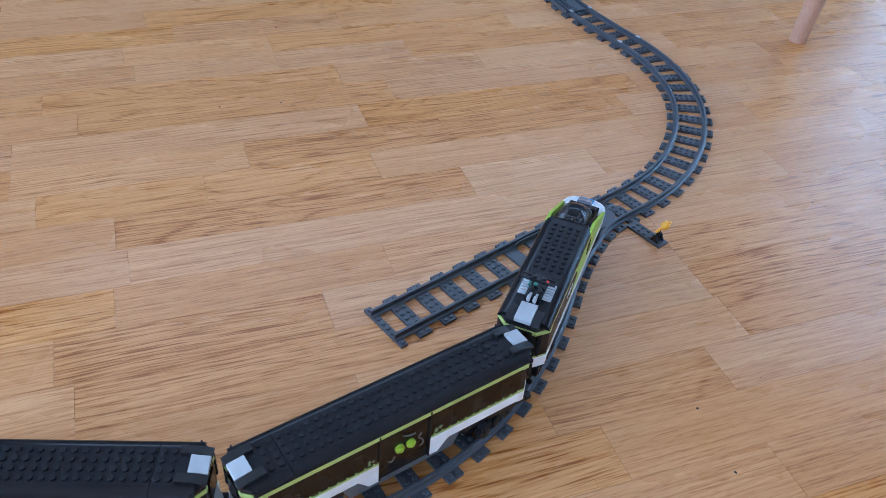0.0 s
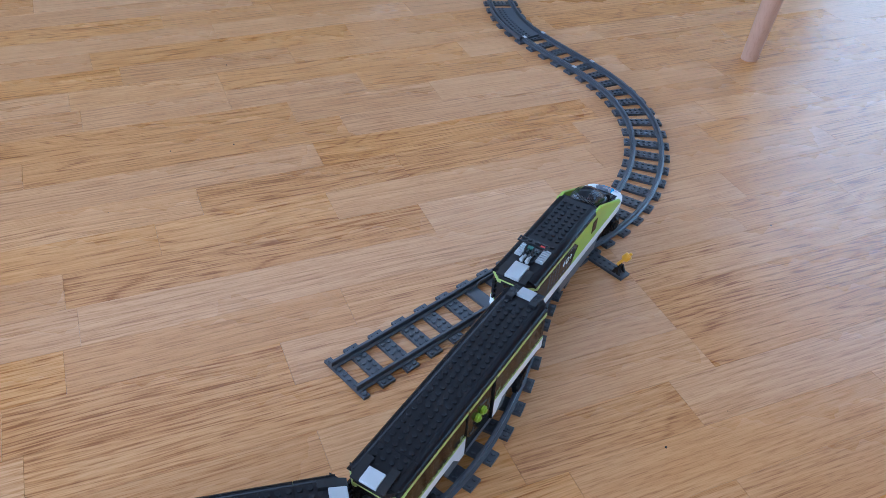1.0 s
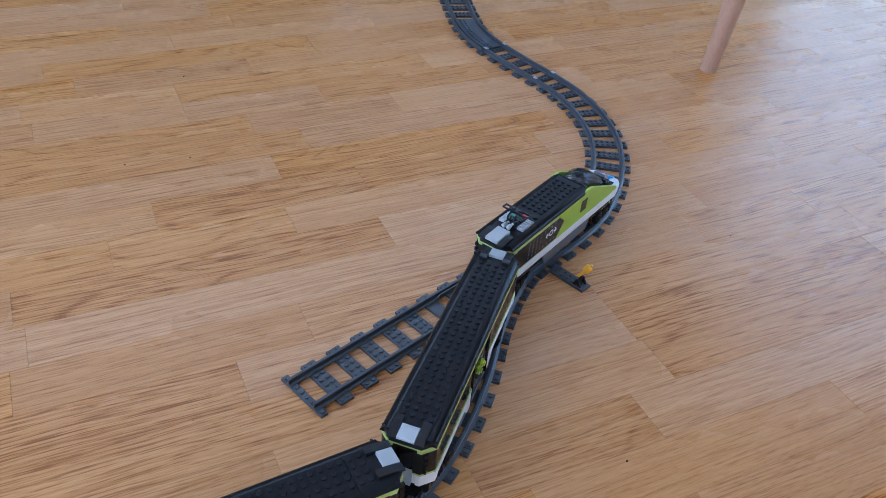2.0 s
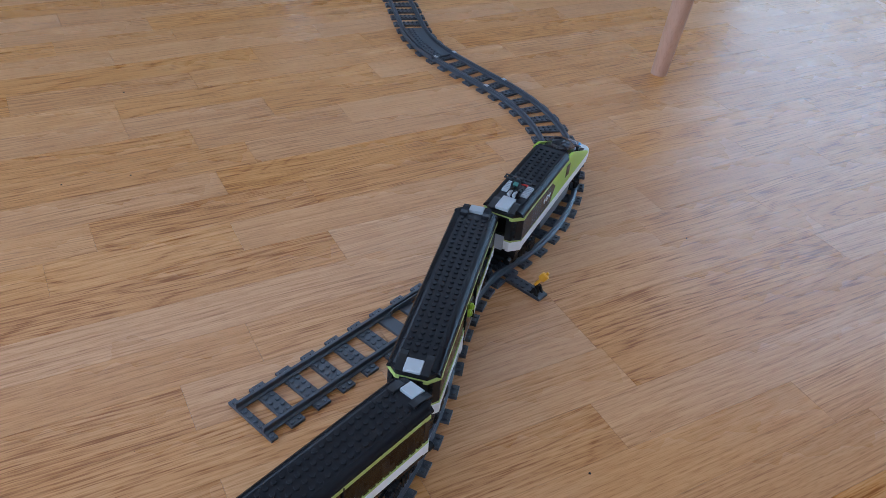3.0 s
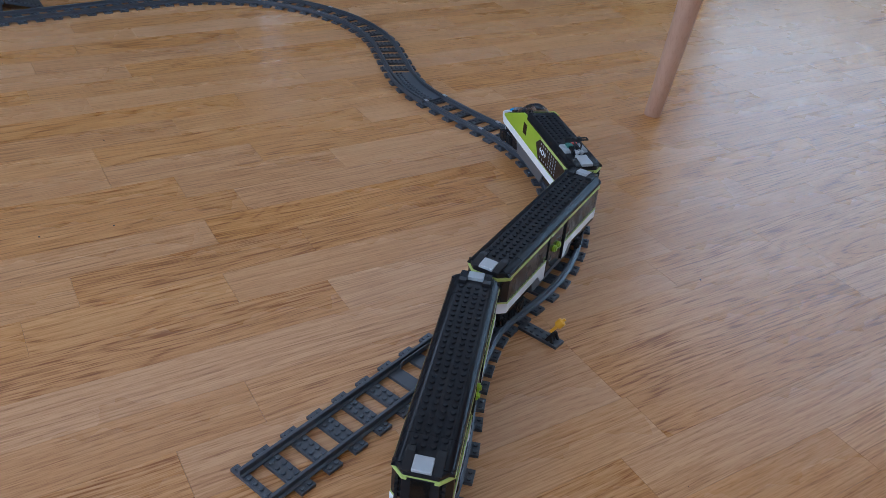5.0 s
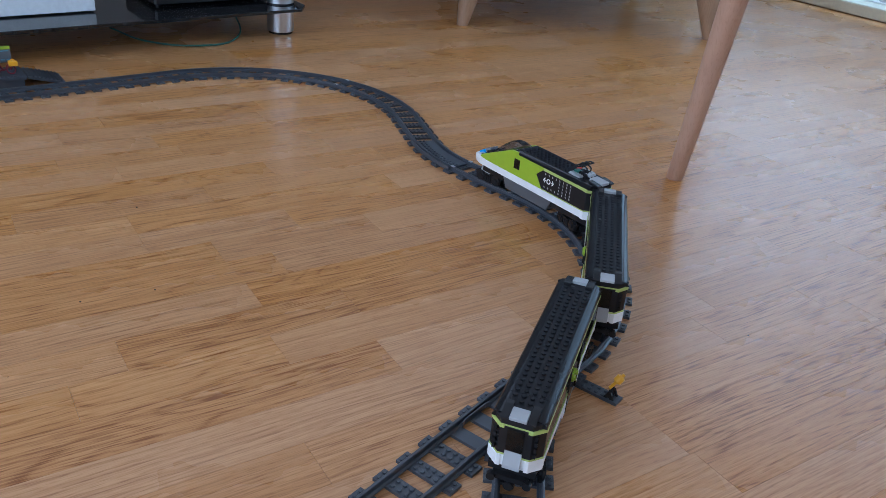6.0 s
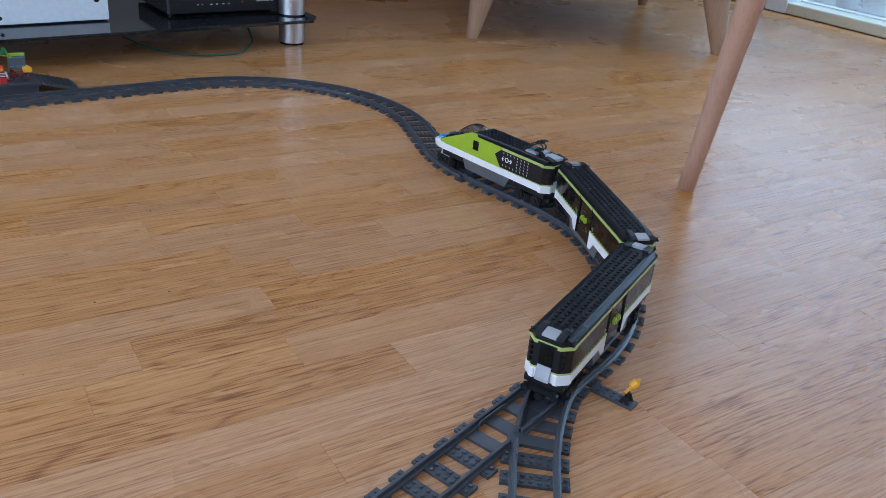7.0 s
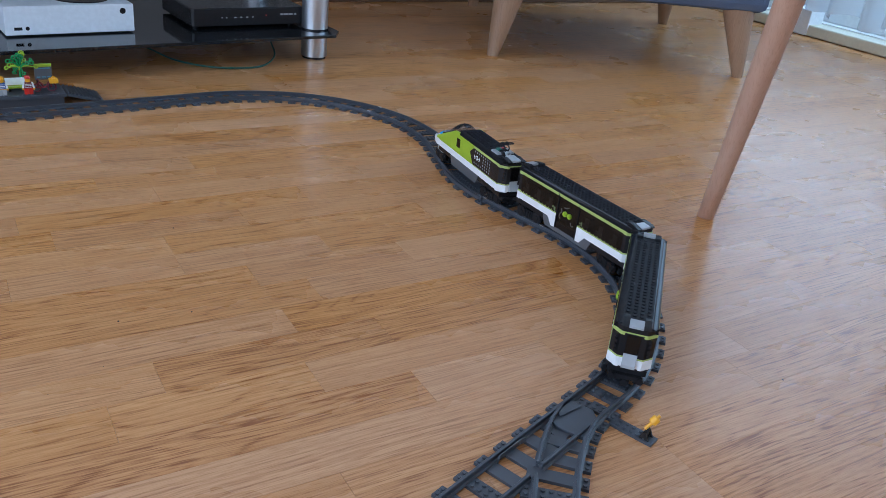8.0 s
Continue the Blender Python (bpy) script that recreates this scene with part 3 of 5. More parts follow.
def turnout():
    """Points: a straight route and a branch that leaves it, on shared sleepers; local x runs back from the points end."""
    base = pose(J0[0], J0[1], 0, 0, 0, math.degrees(J0[2]) + 180)
    t = thing("track_switch", base, "dark grey plastic toy railway switch with a yellow throw lever", "toy track", "tracks of the toy railway")
    inv = base.inverted()
    straight = [(TURN_LEN * i / 24, 0.0, 0.0) for i in range(25)]
    br = []
    for a in back[:3]:
        for x, y, h in a[::-1][:-1]:
            q = inv @ Vector((x, y, 0))
            br.append((q.x, q.y, h - J0[2]))
    q = inv @ Vector((back[2][0][0], back[2][0][1], 0))
    br.append((q.x, q.y, back[2][0][2] - J0[2]))
    blen = sum(p[0] for p in BRANCH)

    def rail(line, label=""):
        bm = bmesh.new()
        sweep(bm, line, RAIL)
        part("rail", bm, M_GREY, t, label, smooth=True)
    # in this frame the branch bends to +y (left of local x)
    rail(offset(straight, -GAUGE))
    outer = offset(br, GAUGE)
    rail(outer)
    # inner rails stop at the crossing
    s_in = offset(straight, GAUGE)
    b_in = offset(br, -GAUGE)
    cross = min(range(len(b_in)), key=lambda i: abs(b_in[i][1] - GAUGE))
    cx_ = b_in[cross][0]
    rail([p for p in s_in if p[0] > cx_ + 0.010])
    rail([p for p in s_in if 0.094 < p[0] < cx_ - 0.006], "movable blade of the switch")
    rail(b_in[cross + 1:])
    rail([p for p in b_in[:cross] if p[0] > 0.062], "movable blade of the switch")
    # plates
    bm = bmesh.new()
    prism(bm, [(0.040, -0.018), (0.088, -0.018), (0.094, -0.004), (0.090, 0.020), (0.050, 0.020), (0.040, 0.008)], 0.0, 0.0066, "z")
    part("base_plate", bm, M_GREY, t, "smooth dark grey plate under the blades", bevel=0.0006)
    bm = bmesh.new()
    prism(bm, [(0.046, -0.017), (0.074, -0.017), (0.079, -0.010), (0.046, -0.004)], 0.0066, 0.0086, "z")
    part("slide_cover", bm, M_GREY, t, bevel=0.0005)
    # sleepers: each route's half reaches to the middle between the routes; smooth where the blades lie
    for k in range(9):
        x = 0.0041 if k == 0 else (TURN_LEN - 0.0041 if k == 8 else TURN_LEN * k / 8)
        hw = 0.0040 if k in (0, 8) else 0.0081
        smooth_tie = 2 <= k <= 6
        want = 0.0041 if k == 0 else (blen - 0.0041 if k == 8 else min(x, blen * k / 8))
        i = 0
        while i < len(br) - 2 and want > math.hypot(br[i + 1][0] - br[i][0], br[i + 1][1] - br[i][1]):
            want -= math.hypot(br[i + 1][0] - br[i][0], br[i + 1][1] - br[i][1])
            i += 1
        ph = math.atan2(br[i + 1][1] - br[i][1], br[i + 1][0] - br[i][0])
        px, py = br[i][0] + want * math.cos(ph), br[i][1] + want * math.sin(ph)
        d = math.hypot(px - x, py) / 2
        for side in (-1, 1):
            reach = min(0.0325, d + (0.004 if smooth_tie else -0.0006))
            bm = bmesh.new()
            top = 0.0034 + (0.0003 if side > 0 else 0.0)
            box(bm, -hw, hw, *sorted((side * 0.0325, -side * reach)), 0.0, top)
            for sx in ((0.0,) if k in (0, 8) else (-0.004, 0.004)):
                y = 0.0285
                while y > -reach + 0.003:
                    if not smooth_tie or y > 0.025:
                        stud(bm, sx, side * y, top, n=8)
                    y -= 0.0080
            ob = part("tie" if smooth_tie else "sleeper", bm, M_GREY, t)
            ob.matrix_local = pose(px, py, 0, 0, 0, math.degrees(ph)) if side > 0 else pose(x, 0, 0)
    # check rails by the crossing
    for pts in ([(cx_ - 0.03, -0.0145), (cx_ - 0.024, -0.0165), (cx_ + 0.012, -0.0165), (cx_ + 0.018, -0.0145)],):
        bm = bmesh.new()
        for (xa, ya), (xb, yb) in zip(pts, pts[1:]):
            prism(bm, [(xa, ya - 0.0006), (xb, yb - 0.0006), (xb, yb + 0.0006), (xa, ya + 0.0006)], 0.0034, 0.0098, "z")
        part("check_rail", bm, M_GREY, t)
    # switch stand: studded plate out to the side with a yellow lever
    bm = bmesh.new()
    box(bm, 0.026, 0.042, 0.030, 0.0805, 0.0, 0.0034)
    for k in range(5):
        for sx in (0.030, 0.038):
            stud(bm, sx, 0.038 + 0.008 * k, 0.0034, n=8)
    part("stand_plate", bm, M_GREY, t, "narrow studded plate carrying the lever", bevel=0.0004)
    bm = bmesh.new()
    tube(bm, 0.034, 0.0700, 0.003, 0.016, 0.0032, 0.0024)
    for sx in (-0.005, 0.005):
        prism(bm, [(0.064, 0.003), (0.076, 0.003), (0.0715, 0.012), (0.0685, 0.012)], 0.034 + sx - 0.001, 0.034 + sx + 0.001, "x")
    part("lever_post", bm, M_BLACK, t, "black lever post")
    bm = bmesh.new()
    tube(bm, 0.0, 0.0, -0.005, 0.005, 0.0019, n=10)
    tube(bm, 0.0, 0.0, 0.004, 0.0055, 0.0030, 0.0042, n=14)
    tube(bm, 0.0, 0.0, 0.0055, 0.0125, 0.0048, n=14)
    tube(bm, 0.0, 0.0, 0.0125, 0.0135, 0.0042, 0.0030, n=14)
    tube(bm, 0.0, 0.0, 0.0135, 0.0165, 0.0018, n=10)
    lev = part("throw_lever", bm, M_YELLOW, t, "yellow plastic throw lever", smooth=True)
    lev.matrix_local = Matrix.Translation((0.034, 0.0700, 0.0185)) @ Vector((-0.50, 0.41, 0.76)).to_track_quat("Z", "Y").to_matrix().to_4x4()


turnout()


# ---------------------------------------------------------------- train
CAR_HALF = 0.134
BOGIE_AT = 0.0955
W = 0.0245        # half width of the bodies


def studs_grid(bm, x0, x1, z, rows=(-0.012, -0.004, 0.004, 0.012)):
    n = int(round((x1 - x0) / 0.008))
    for i in range(n):
        for y in rows:
            stud(bm, x0 + 0.004 + i * 0.008, y, z, n=10)


def mirror_panels(name, pts, y0, y1, material, t, label="", bevel=0.0003):
    """The same outline on both flanks."""
    for s in (1, -1):
        bm = bmesh.new()
        prism(bm, pts, s * y0, s * y1)
        part(name, bm, material, t, label, bevel=bevel)


def bogie(t, x):
    """A four-wheeled truck under a body."""
    bm = bmesh.new()
    box(bm, -0.030, 0.030, -0.0125, 0.0125, 0.0145, 0.0235)
    for y in (-0.0205, 0.0165):
        prism(bm, [(-0.028, 0.0255), (-0.025, 0.014), (-0.010, 0.0135), (-0.006, 0.011), (0.006, 0.011), (0.010, 0.0135), (0.025, 0.014), (0.028, 0.0255)], y, y + 0.004)
    tube(bm, 0, 0, 0.018, 0.0305, 0.008)
    for sgn in (1, -1):
        for bx in (-0.0165, 0.0165):
            tube(bm, bx, RAIL_TOP + 0.0083, sgn * 0.0205, sgn * 0.0238, 0.0042, 0.0034, n=10, axis="y")
            box(bm, bx - 0.0055, bx + 0.0055, *sorted((sgn * 0.0204, sgn * 0.0226)), 0.0238, 0.0272)
        for k in range(3):
            tube(bm, -0.0046 + k * 0.0046, sgn * 0.0216, 0.0135, 0.0255, 0.0017, n=8)
    b = part("bogie", bm, M_BLACK, t, "black truck with four wheels")
    b.location = (x, 0, 0)
    wheels = []
    for wx in (-0.0165, 0.0165):
        bm = bmesh.new()
        tube(bm, 0, 0, -0.020, 0.020, 0.0016, n=8, axis="y")
        for y in (-0.0224, 0.0184):
            tube(bm, 0, 0, y, y + 0.004, 0.0083, n=18, axis="y")
        for y in (-0.0184, 0.0172):
            tube(bm, 0, 0, y, y + 0.0012, 0.0096, n=18, axis="y")
        # spokes show the turning
        for k in range(3):
            a = math.pi * k / 3
            for y in (-0.0228, 0.0224):
                prism(bm, [(math.cos(a) * 0.007 + math.sin(a) * 0.0008, math.sin(a) * 0.007 - math.cos(a) * 0.0008),
                           (math.cos(a) * 0.007 - math.sin(a) * 0.0008, math.sin(a) * 0.007 + math.cos(a) * 0.0008),
                           (-math.cos(a) * 0.007 - math.sin(a) * 0.0008, -math.sin(a) * 0.007 + math.cos(a) * 0.0008),
                           (-math.cos(a) * 0.007 + math.sin(a) * 0.0008, -math.sin(a) * 0.007 - math.cos(a) * 0.0008)], y, y + 0.0004)
        w = part("wheelset", bm, M_BLACK, b, "black wheels on an axle")
        w.location = (wx, 0, RAIL_TOP + 0.0083)
        wheels.append(w)
    return b, wheels


def coupling(t, x, s):
    bm = bmesh.new()
    box(bm, min(x, x + s * 0.006), max(x, x + s * 0.006), -0.005, 0.005, 0.0165, 0.022)
    tube(bm, 0, 0.0195, x + s * 0.004, x + s * 0.0078, 0.0045, n=12, axis="x")
    bm2 = bmesh.new()
    box(bm2, x - 0.006, x + 0.006, -0.0165, 0.0165, 0.0235, 0.0285)
    for y in (-0.0165, 0.0165):
        tube(bm2, y, 0.0262, x + s * 0.004, x + s * 0.0095, 0.0040, n=12, axis="x")
    part("buffer_beam", bm2, M_BLACK, t, "black beam with round buffers")
    part("magnet_coupling", bm, M_BLACK, t)


def roof_end(t, s, x, z):
    """Pale tile between two black wedges on a roof end."""
    bm = bmesh.new()
    pts = [(x + s * 0.003, z - 0.001), (x + s * 0.0172, z - 0.001), (x + s * 0.0172, z + 0.0012), (x + s * 0.0165, z + 0.0018), (x + s * 0.003, z + 0.0036)]
    prism(bm, pts, -0.0079, 0.0079)
    part("roof_tile", bm, M_LGREY, t, "pale grey sloping tile on the roof end", bevel=0.0004)
    for y in (-0.0160, 0.0082):
        bm = bmesh.new()
        pts = [(x - s * 0.005, z - 0.001), (x + s * 0.018, z - 0.001), (x + s * 0.018, z + 0.0006), (x + s * 0.010, z + 0.0028), (x + s * 0.001, z + 0.0042), (x - s * 0.005, z + 0.0042)]
        prism(bm, pts, y, y + 0.0078)
        part("roof_wedge", bm, M_BLACK, t, bevel=0.0004)


def end_wall(t, s, x, z0, zr):
    """Dark end with chamfered corners, lime line and white foot."""
    c = 0.010
    def outline(d):
        return [(x - s * 0.016, -W + d), (x - s * c, -W + d), (x, -W + c + d), (x, W - c - d), (x - s * c, W - d), (x - s * 0.016, W - d)]
    for name, a, b, mat, d, lab in (("end_wall", z0 + 0.0165, zr - 0.0090, M_BLACK, 0.0, "black end wall"), ("lime_line", zr - 0.0090, zr - 0.0072, M_LIMEBAND, -0.0004, "lime green line"), ("end_cap", zr - 0.0072, zr - 0.0035, M_BLACK, 0.0004, ""),
                                    ("lime_line", z0 + 0.0145, z0 + 0.0165, M_LIMEBAND, -0.0004, "lime green line"), ("end_foot", z0 + 0.003, z0 + 0.0145, M_WHITE, -0.0004, "white lower edge")):
        bm = bmesh.new()
        prism(bm, outline(d), a, b, "z")
        part(name, bm, mat, t, lab, bevel=0.0003)
    for q in (1, -1):
        # taller lime and white blocks that turn the corners
        cor = [(x - s * 0.0160, q * (W + 0.0008)), (x - s * (c - 0.0002), q * (W + 0.0008)), (x + s * 0.0008, q * (W - c + 0.0002)), (x + s * 0.0008, q * 0.0108), (x - s * 0.0160, q * 0.0108)]
        for name, a, b, mat, lab in (("lime_corner", zr - 0.0112, zr - 0.0076, M_LIMEBAND, "lime corner block under the roof"), ("white_corner", z0 + 0.0022, z0 + 0.0140, M_WHITE, "white corner block")):
            bm = bmesh.new()
            prism(bm, cor, a, b, "z")
            part(name, bm, mat, t, lab, bevel=0.0003)
    bm = bmesh.new()
    prism(bm, [(x + s * 0.0003, z0 + 0.004), (x + s * 0.0045, z0 + 0.004), (x + s * 0.0045, z0 + 0.008), (x + s * 0.0012, z0 + 0.021), (x + s * 0.0003, z0 + 0.021)], -0.0078, 0.0078)
    part("end_tile", bm, M_LGREY, t, "pale grey sloping tile", bevel=0.0003)
    bm = bmesh.new()
    box(bm, min(x, x + s * 0.0012), max(x, x + s * 0.0012), -0.0075, 0.0075, z0 + 0.0215, zr - 0.0105)
    part("end_door", bm, M_SMOKE, t, "smoked dark end door", bevel=0.0003)
    for y in (-0.0225, 0.0145):
        bm = bmesh.new()
        for k in range(4):
            z = z0 + 0.0195 + k * 0.0065
            box(bm, min(x - s * 0.004, x + s * 0.0002), max(x - s * 0.004, x + s * 0.0002), y + 0.003, y + 0.0055, z, z + 0.004)
        part("end_grille", bm, M_BLACK, t)


ZB = 0.0355        # underside of the white foot
ZR = 0.0905       # roof deck


def roof_section(bm, x0, x1):
    box(bm, x0, x1, -0.0163, 0.0163, ZR - 0.0060, ZR)


def roof_edges(t, x0, x1):
    """Smooth sloping tiles along both sides of a roof."""
    for s in (1, -1):
        bm = bmesh.new()
        run, fall = W + 0.0004 - 0.0164, 0.0060
        arc_ = [(0.0164 + run * math.sin(q), ZR - fall + fall * math.cos(q)) for q in [math.pi / 2 * k / 7 for k in range(8)]]
        prism(bm, [(s * y, z) for y, z in [(0.0164, ZR - fall)] + arc_], x0, x1, "x")
        part("roof_edge", bm, M_EDGE, t, "smooth glossy black rounded roof edge", smooth=True)


def carriage():
    t = thing("passenger_carriage", pose(0, 0, 0), "black toy passenger carriage with lime and white stripes on the track", "toy train", "cars of the toy train")
    L = CAR_HALF
    bm = bmesh.new()
    box(bm, -L + 0.004, L - 0.004, -0.022, 0.022, 0.0285, 0.0365)
    part("chassis", bm, M_BLACK, t, bevel=0.0005)
    bm = bmesh.new()
    prism(bm, [(-0.058, 0.038), (-0.050, 0.0205), (0.050, 0.0205), (0.058, 0.038)], -W + 0.001, W - 0.001)
    part("underbody", bm, M_MGREY, t, "grey equipment skirt between the trucks", bevel=0.0006)
    bm = bmesh.new()
    box(bm, -L + 0.012, L - 0.012, -W + 0.002, W - 0.002, ZB - 0.006, ZR - 0.0062)
    part("core", bm, M_BLACK, t)
    # flanks
    D = 0.0245
    for s in (1, -1):
        for q in (1, -1):
            bm = bmesh.new()
            prism(bm, [(q * D, ZB - 0.009), (q * (D + 0.009), ZB - 0.009), (q * (D + 0.019), ZB + 0.003), (q * (L - 0.010), ZB + 0.003), (q * (L - 0.010), ZB + 0.014), (q * D, ZB + 0.014)], s * (W - 0.003), s * (W + 0.0004))
            part("white_stripe", bm, M_WHITE, t, "white lower stripe", bevel=0.0003)
            bm = bmesh.new()
            prism(bm, [(q * D, ZB + 0.014), (q * (L - 0.010), ZB + 0.014), (q * (L - 0.010), ZB + 0.0155), (q * D, ZB + 0.0155)], s * (W - 0.003), s * (W + 0.0005))
            part("lime_line", bm, M_LIMEBAND, t, "thin lime line")
            bm = bmesh.new()
            prism(bm, [(q * D, ZB + 0.0155), (q * (L - 0.010), ZB + 0.0155), (q * (L - 0.010), ZR - 0.0105), (q * D, ZR - 0.0105)], s * (W - 0.003), s * (W - 0.0002))
            part("window_band", bm, M_SMOKE, t, "smoked window band", bevel=0.0003)
            bm = bmesh.new()
            box(bm, min(q * (D - 0.0012), q * D), max(q * (D - 0.0012), q * D), min(s * (W - 0.002), s * (W + 0.001)), max(s * (W - 0.002), s * (W + 0.001)), ZB - 0.008, ZR - 0.007)
            part("door_jamb", bm, M_BLACK, t)
        bm = bmesh.new()
        prism(bm, [(-L + 0.010, ZR - 0.0105), (L - 0.010, ZR - 0.0105), (L - 0.010, ZR - 0.0060), (-L + 0.010, ZR - 0.0060)], s * (W - 0.003), s * (W + 0.0005))
        part("lime_stripe", bm, M_LIMEBAND, t, "lime green stripe under the roof")
        bm = bmesh.new()
        box(bm, -D + 0.0012, D - 0.0012, min(s * (W - 0.003), s * (W - 0.0008)), max(s * (W - 0.003), s * (W - 0.0008)), ZB - 0.008, ZR - 0.0107)
        d = part("door", bm, M_SMOKE, t, "smoked double door", bevel=0.0003)
        for x in (-0.0052, 0.0052):
            bm = bmesh.new()
            tube(bm, x, ZB + 0.0215, s * (W - 0.001), s * (W + 0.0018), 0.0042, n=16, axis="y")
            tube(bm, x, ZB + 0.0215, s * (W + 0.0017), s * (W + 0.0034), 0.0025, n=14, axis="y")
            part("door_button", bm, M_LIME, d, "lime round button", smooth=True)
        # row of lime studs along the foot of the windows
        for q in (1, -1):
            bm = bmesh.new()
            for k in range(12):
                x = q * (D + 0.0045 + k * 0.0080)
                tube(bm, x, ZB + 0.0166, s * (W - 0.001), s * (W + 0.0003), 0.0010, n=8, axis="y")
            part("stud_row", bm, M_LIMEBAND, t, "row of lime studs below the windows")
            # seats seen dimly through the glass
            for k in range(3):
                x = q * (D + 0.018 + k * 0.030)
                bm = bmesh.new()
                box(bm, x - 0.004, x + 0.004, *sorted((s * (W - 0.0016), s * (W - 0.0004))), ZB + 0.024, ZB + 0.034)
                box(bm, x - 0.004, x + 0.010, *sorted((s * (W - 0.0016), s * (W - 0.0004))), ZB + 0.019, ZB + 0.024)
                part("seat", bm, M_SEAT, t, "grey-brown seat behind the smoked window")
        # pale curved handle and print on the door
        for pts, mat in ((((0.015, 0.010), (0.018, 0.012), (0.017, 0.018), (0.014, 0.022), (0.016, 0.027)), M_SEAT), (((-0.016, 0.010), (-0.012, 0.008), (-0.009, 0.013)), M_SEAT), (((-0.002, 0.034), (0.004, 0.031), (0.010, 0.030)), M_SEAT)):
            wire("door_print", [(x, s * (W - 0.0009), ZB + z) for x, z in pts], 0.0009, mat, d, "pale curved mark on the door")
        # small pale notices on the glass
        for x, z, a, c_ in ((0.029, 0.018, 0.0035, 0.005), (0.0335, 0.0205, 0.003, 0.0035), (-0.034, 0.018, 0.0025, 0.006), (-0.0305, 0.020, 0.0022, 0.0022)):
            bm = bmesh.new()
            box(bm, x, x + a, min(s * (W - 0.0004), s * W), max(s * (W - 0.0004), s * W), ZB + z, ZB + z + c_)
            part("notice", bm, plastic_notice, t, "small pale green notice")
    # roof in three lengths
    for x0, x1 in ((-L + 0.006, -0.0962), (-0.0958, 0.0958), (0.0962, L - 0.006)):
        bm = bmesh.new()
        roof_section(bm, x0, x1)
        roof_edges(t, x0, x1)
        studs_grid(bm, max(x0, -0.1122), min(x1, 0.1122), ZR)
        part("roof", bm, M_BLACKROOF, t, "black studded roof")
    for s in (1, -1):
        end_wall(t, s, s * L, ZB, ZR)
        bm = bmesh.new()
        prism(bm, [(s * (L - 0.010), -W), (s * (L - 0.0095), -W), (s * (L + 0.001), -W + 0.011), (s * (L + 0.001), W - 0.011), (s * (L - 0.0095), W), (s * (L - 0.010), W)], ZR - 0.0040, ZR - 0.0012, "z")
        part("roof_lip", bm, M_BLACKROOF, t, bevel=0.0004)
        roof_end(t, s, s * 0.1180, ZR)
        coupling(t, s * (L - 0.004), s)
    return t


plastic_notice = plastic("notice_green", (0.20, 0.25, 0.10), 0.4)


def car_rows(offset_, bogies):
    """Poses of a body whose trucks follow the line, offset_ behind the train's mark."""
    rows, truck_rows, wheel_rows = [], [[], []], []
    n = 96
    for i in range(n + 1):
        t = 8.0 * i / n
        s = mark(t) - offset_
        a, b = on_line(s + BOGIE_AT), on_line(s - BOGIE_AT)
        m = (a + b) / 2
        h = math.atan2(a.y - b.y, a.x - b.x)
        if i % 4 == 0:
            rows.append((t, pose(m.x, m.y, 0, 0, 0, math.degrees(h))))
            for k, q in ((0, s + BOGIE_AT), (1, s - BOGIE_AT)):
                p0, p1 = on_line(q - 0.0165), on_line(q + 0.0165)
                hh = math.atan2(p1.y - p0.y, p1.x - p0.x)
                truck_rows[k].append((t, pose((BOGIE_AT, -BOGIE_AT)[k], 0, 0, 0, 0, math.degrees(hh - h))))
        wheel_rows.append((t, math.degrees(s / 0.0083)))
    return rows, truck_rows, wheel_rows


# mark of the train along the line (metres) over time
MARK_T = [0.0, 0.5, 1.0, 1.5, 2.0, 3.5, 4.0, 5.5, 6.0, 6.5, 7.0, 7.5, 8.0]
MARK_S = [-0.2295, -0.1495, -0.0987, -0.0586, -0.0128, 0.1488, 0.2088, 0.3915, 0.4510, 0.5205, 0.5854, 0.6480, 0.7127]


def mark(t):
    """Cubic through the marks, so that the speed changes smoothly."""
    i = max(0, min(len(MARK_T) - 2, sum(1 for q in MARK_T if q <= t) - 1))
    def slope(k):
        lo, hi = max(0, k - 1), min(len(MARK_T) - 1, k + 1)
        return (MARK_S[hi] - MARK_S[lo]) / (MARK_T[hi] - MARK_T[lo])
    d = MARK_T[i + 1] - MARK_T[i]
    u = (t - MARK_T[i]) / d
    a, b, m0, m1 = MARK_S[i], MARK_S[i + 1], slope(i) * d, slope(i + 1) * d
    return (2 * u ** 3 - 3 * u ** 2 + 1) * a + (u ** 3 - 2 * u ** 2 + u) * m0 + (-2 * u ** 3 + 3 * u ** 2) * b + (u ** 3 - u ** 2) * m1


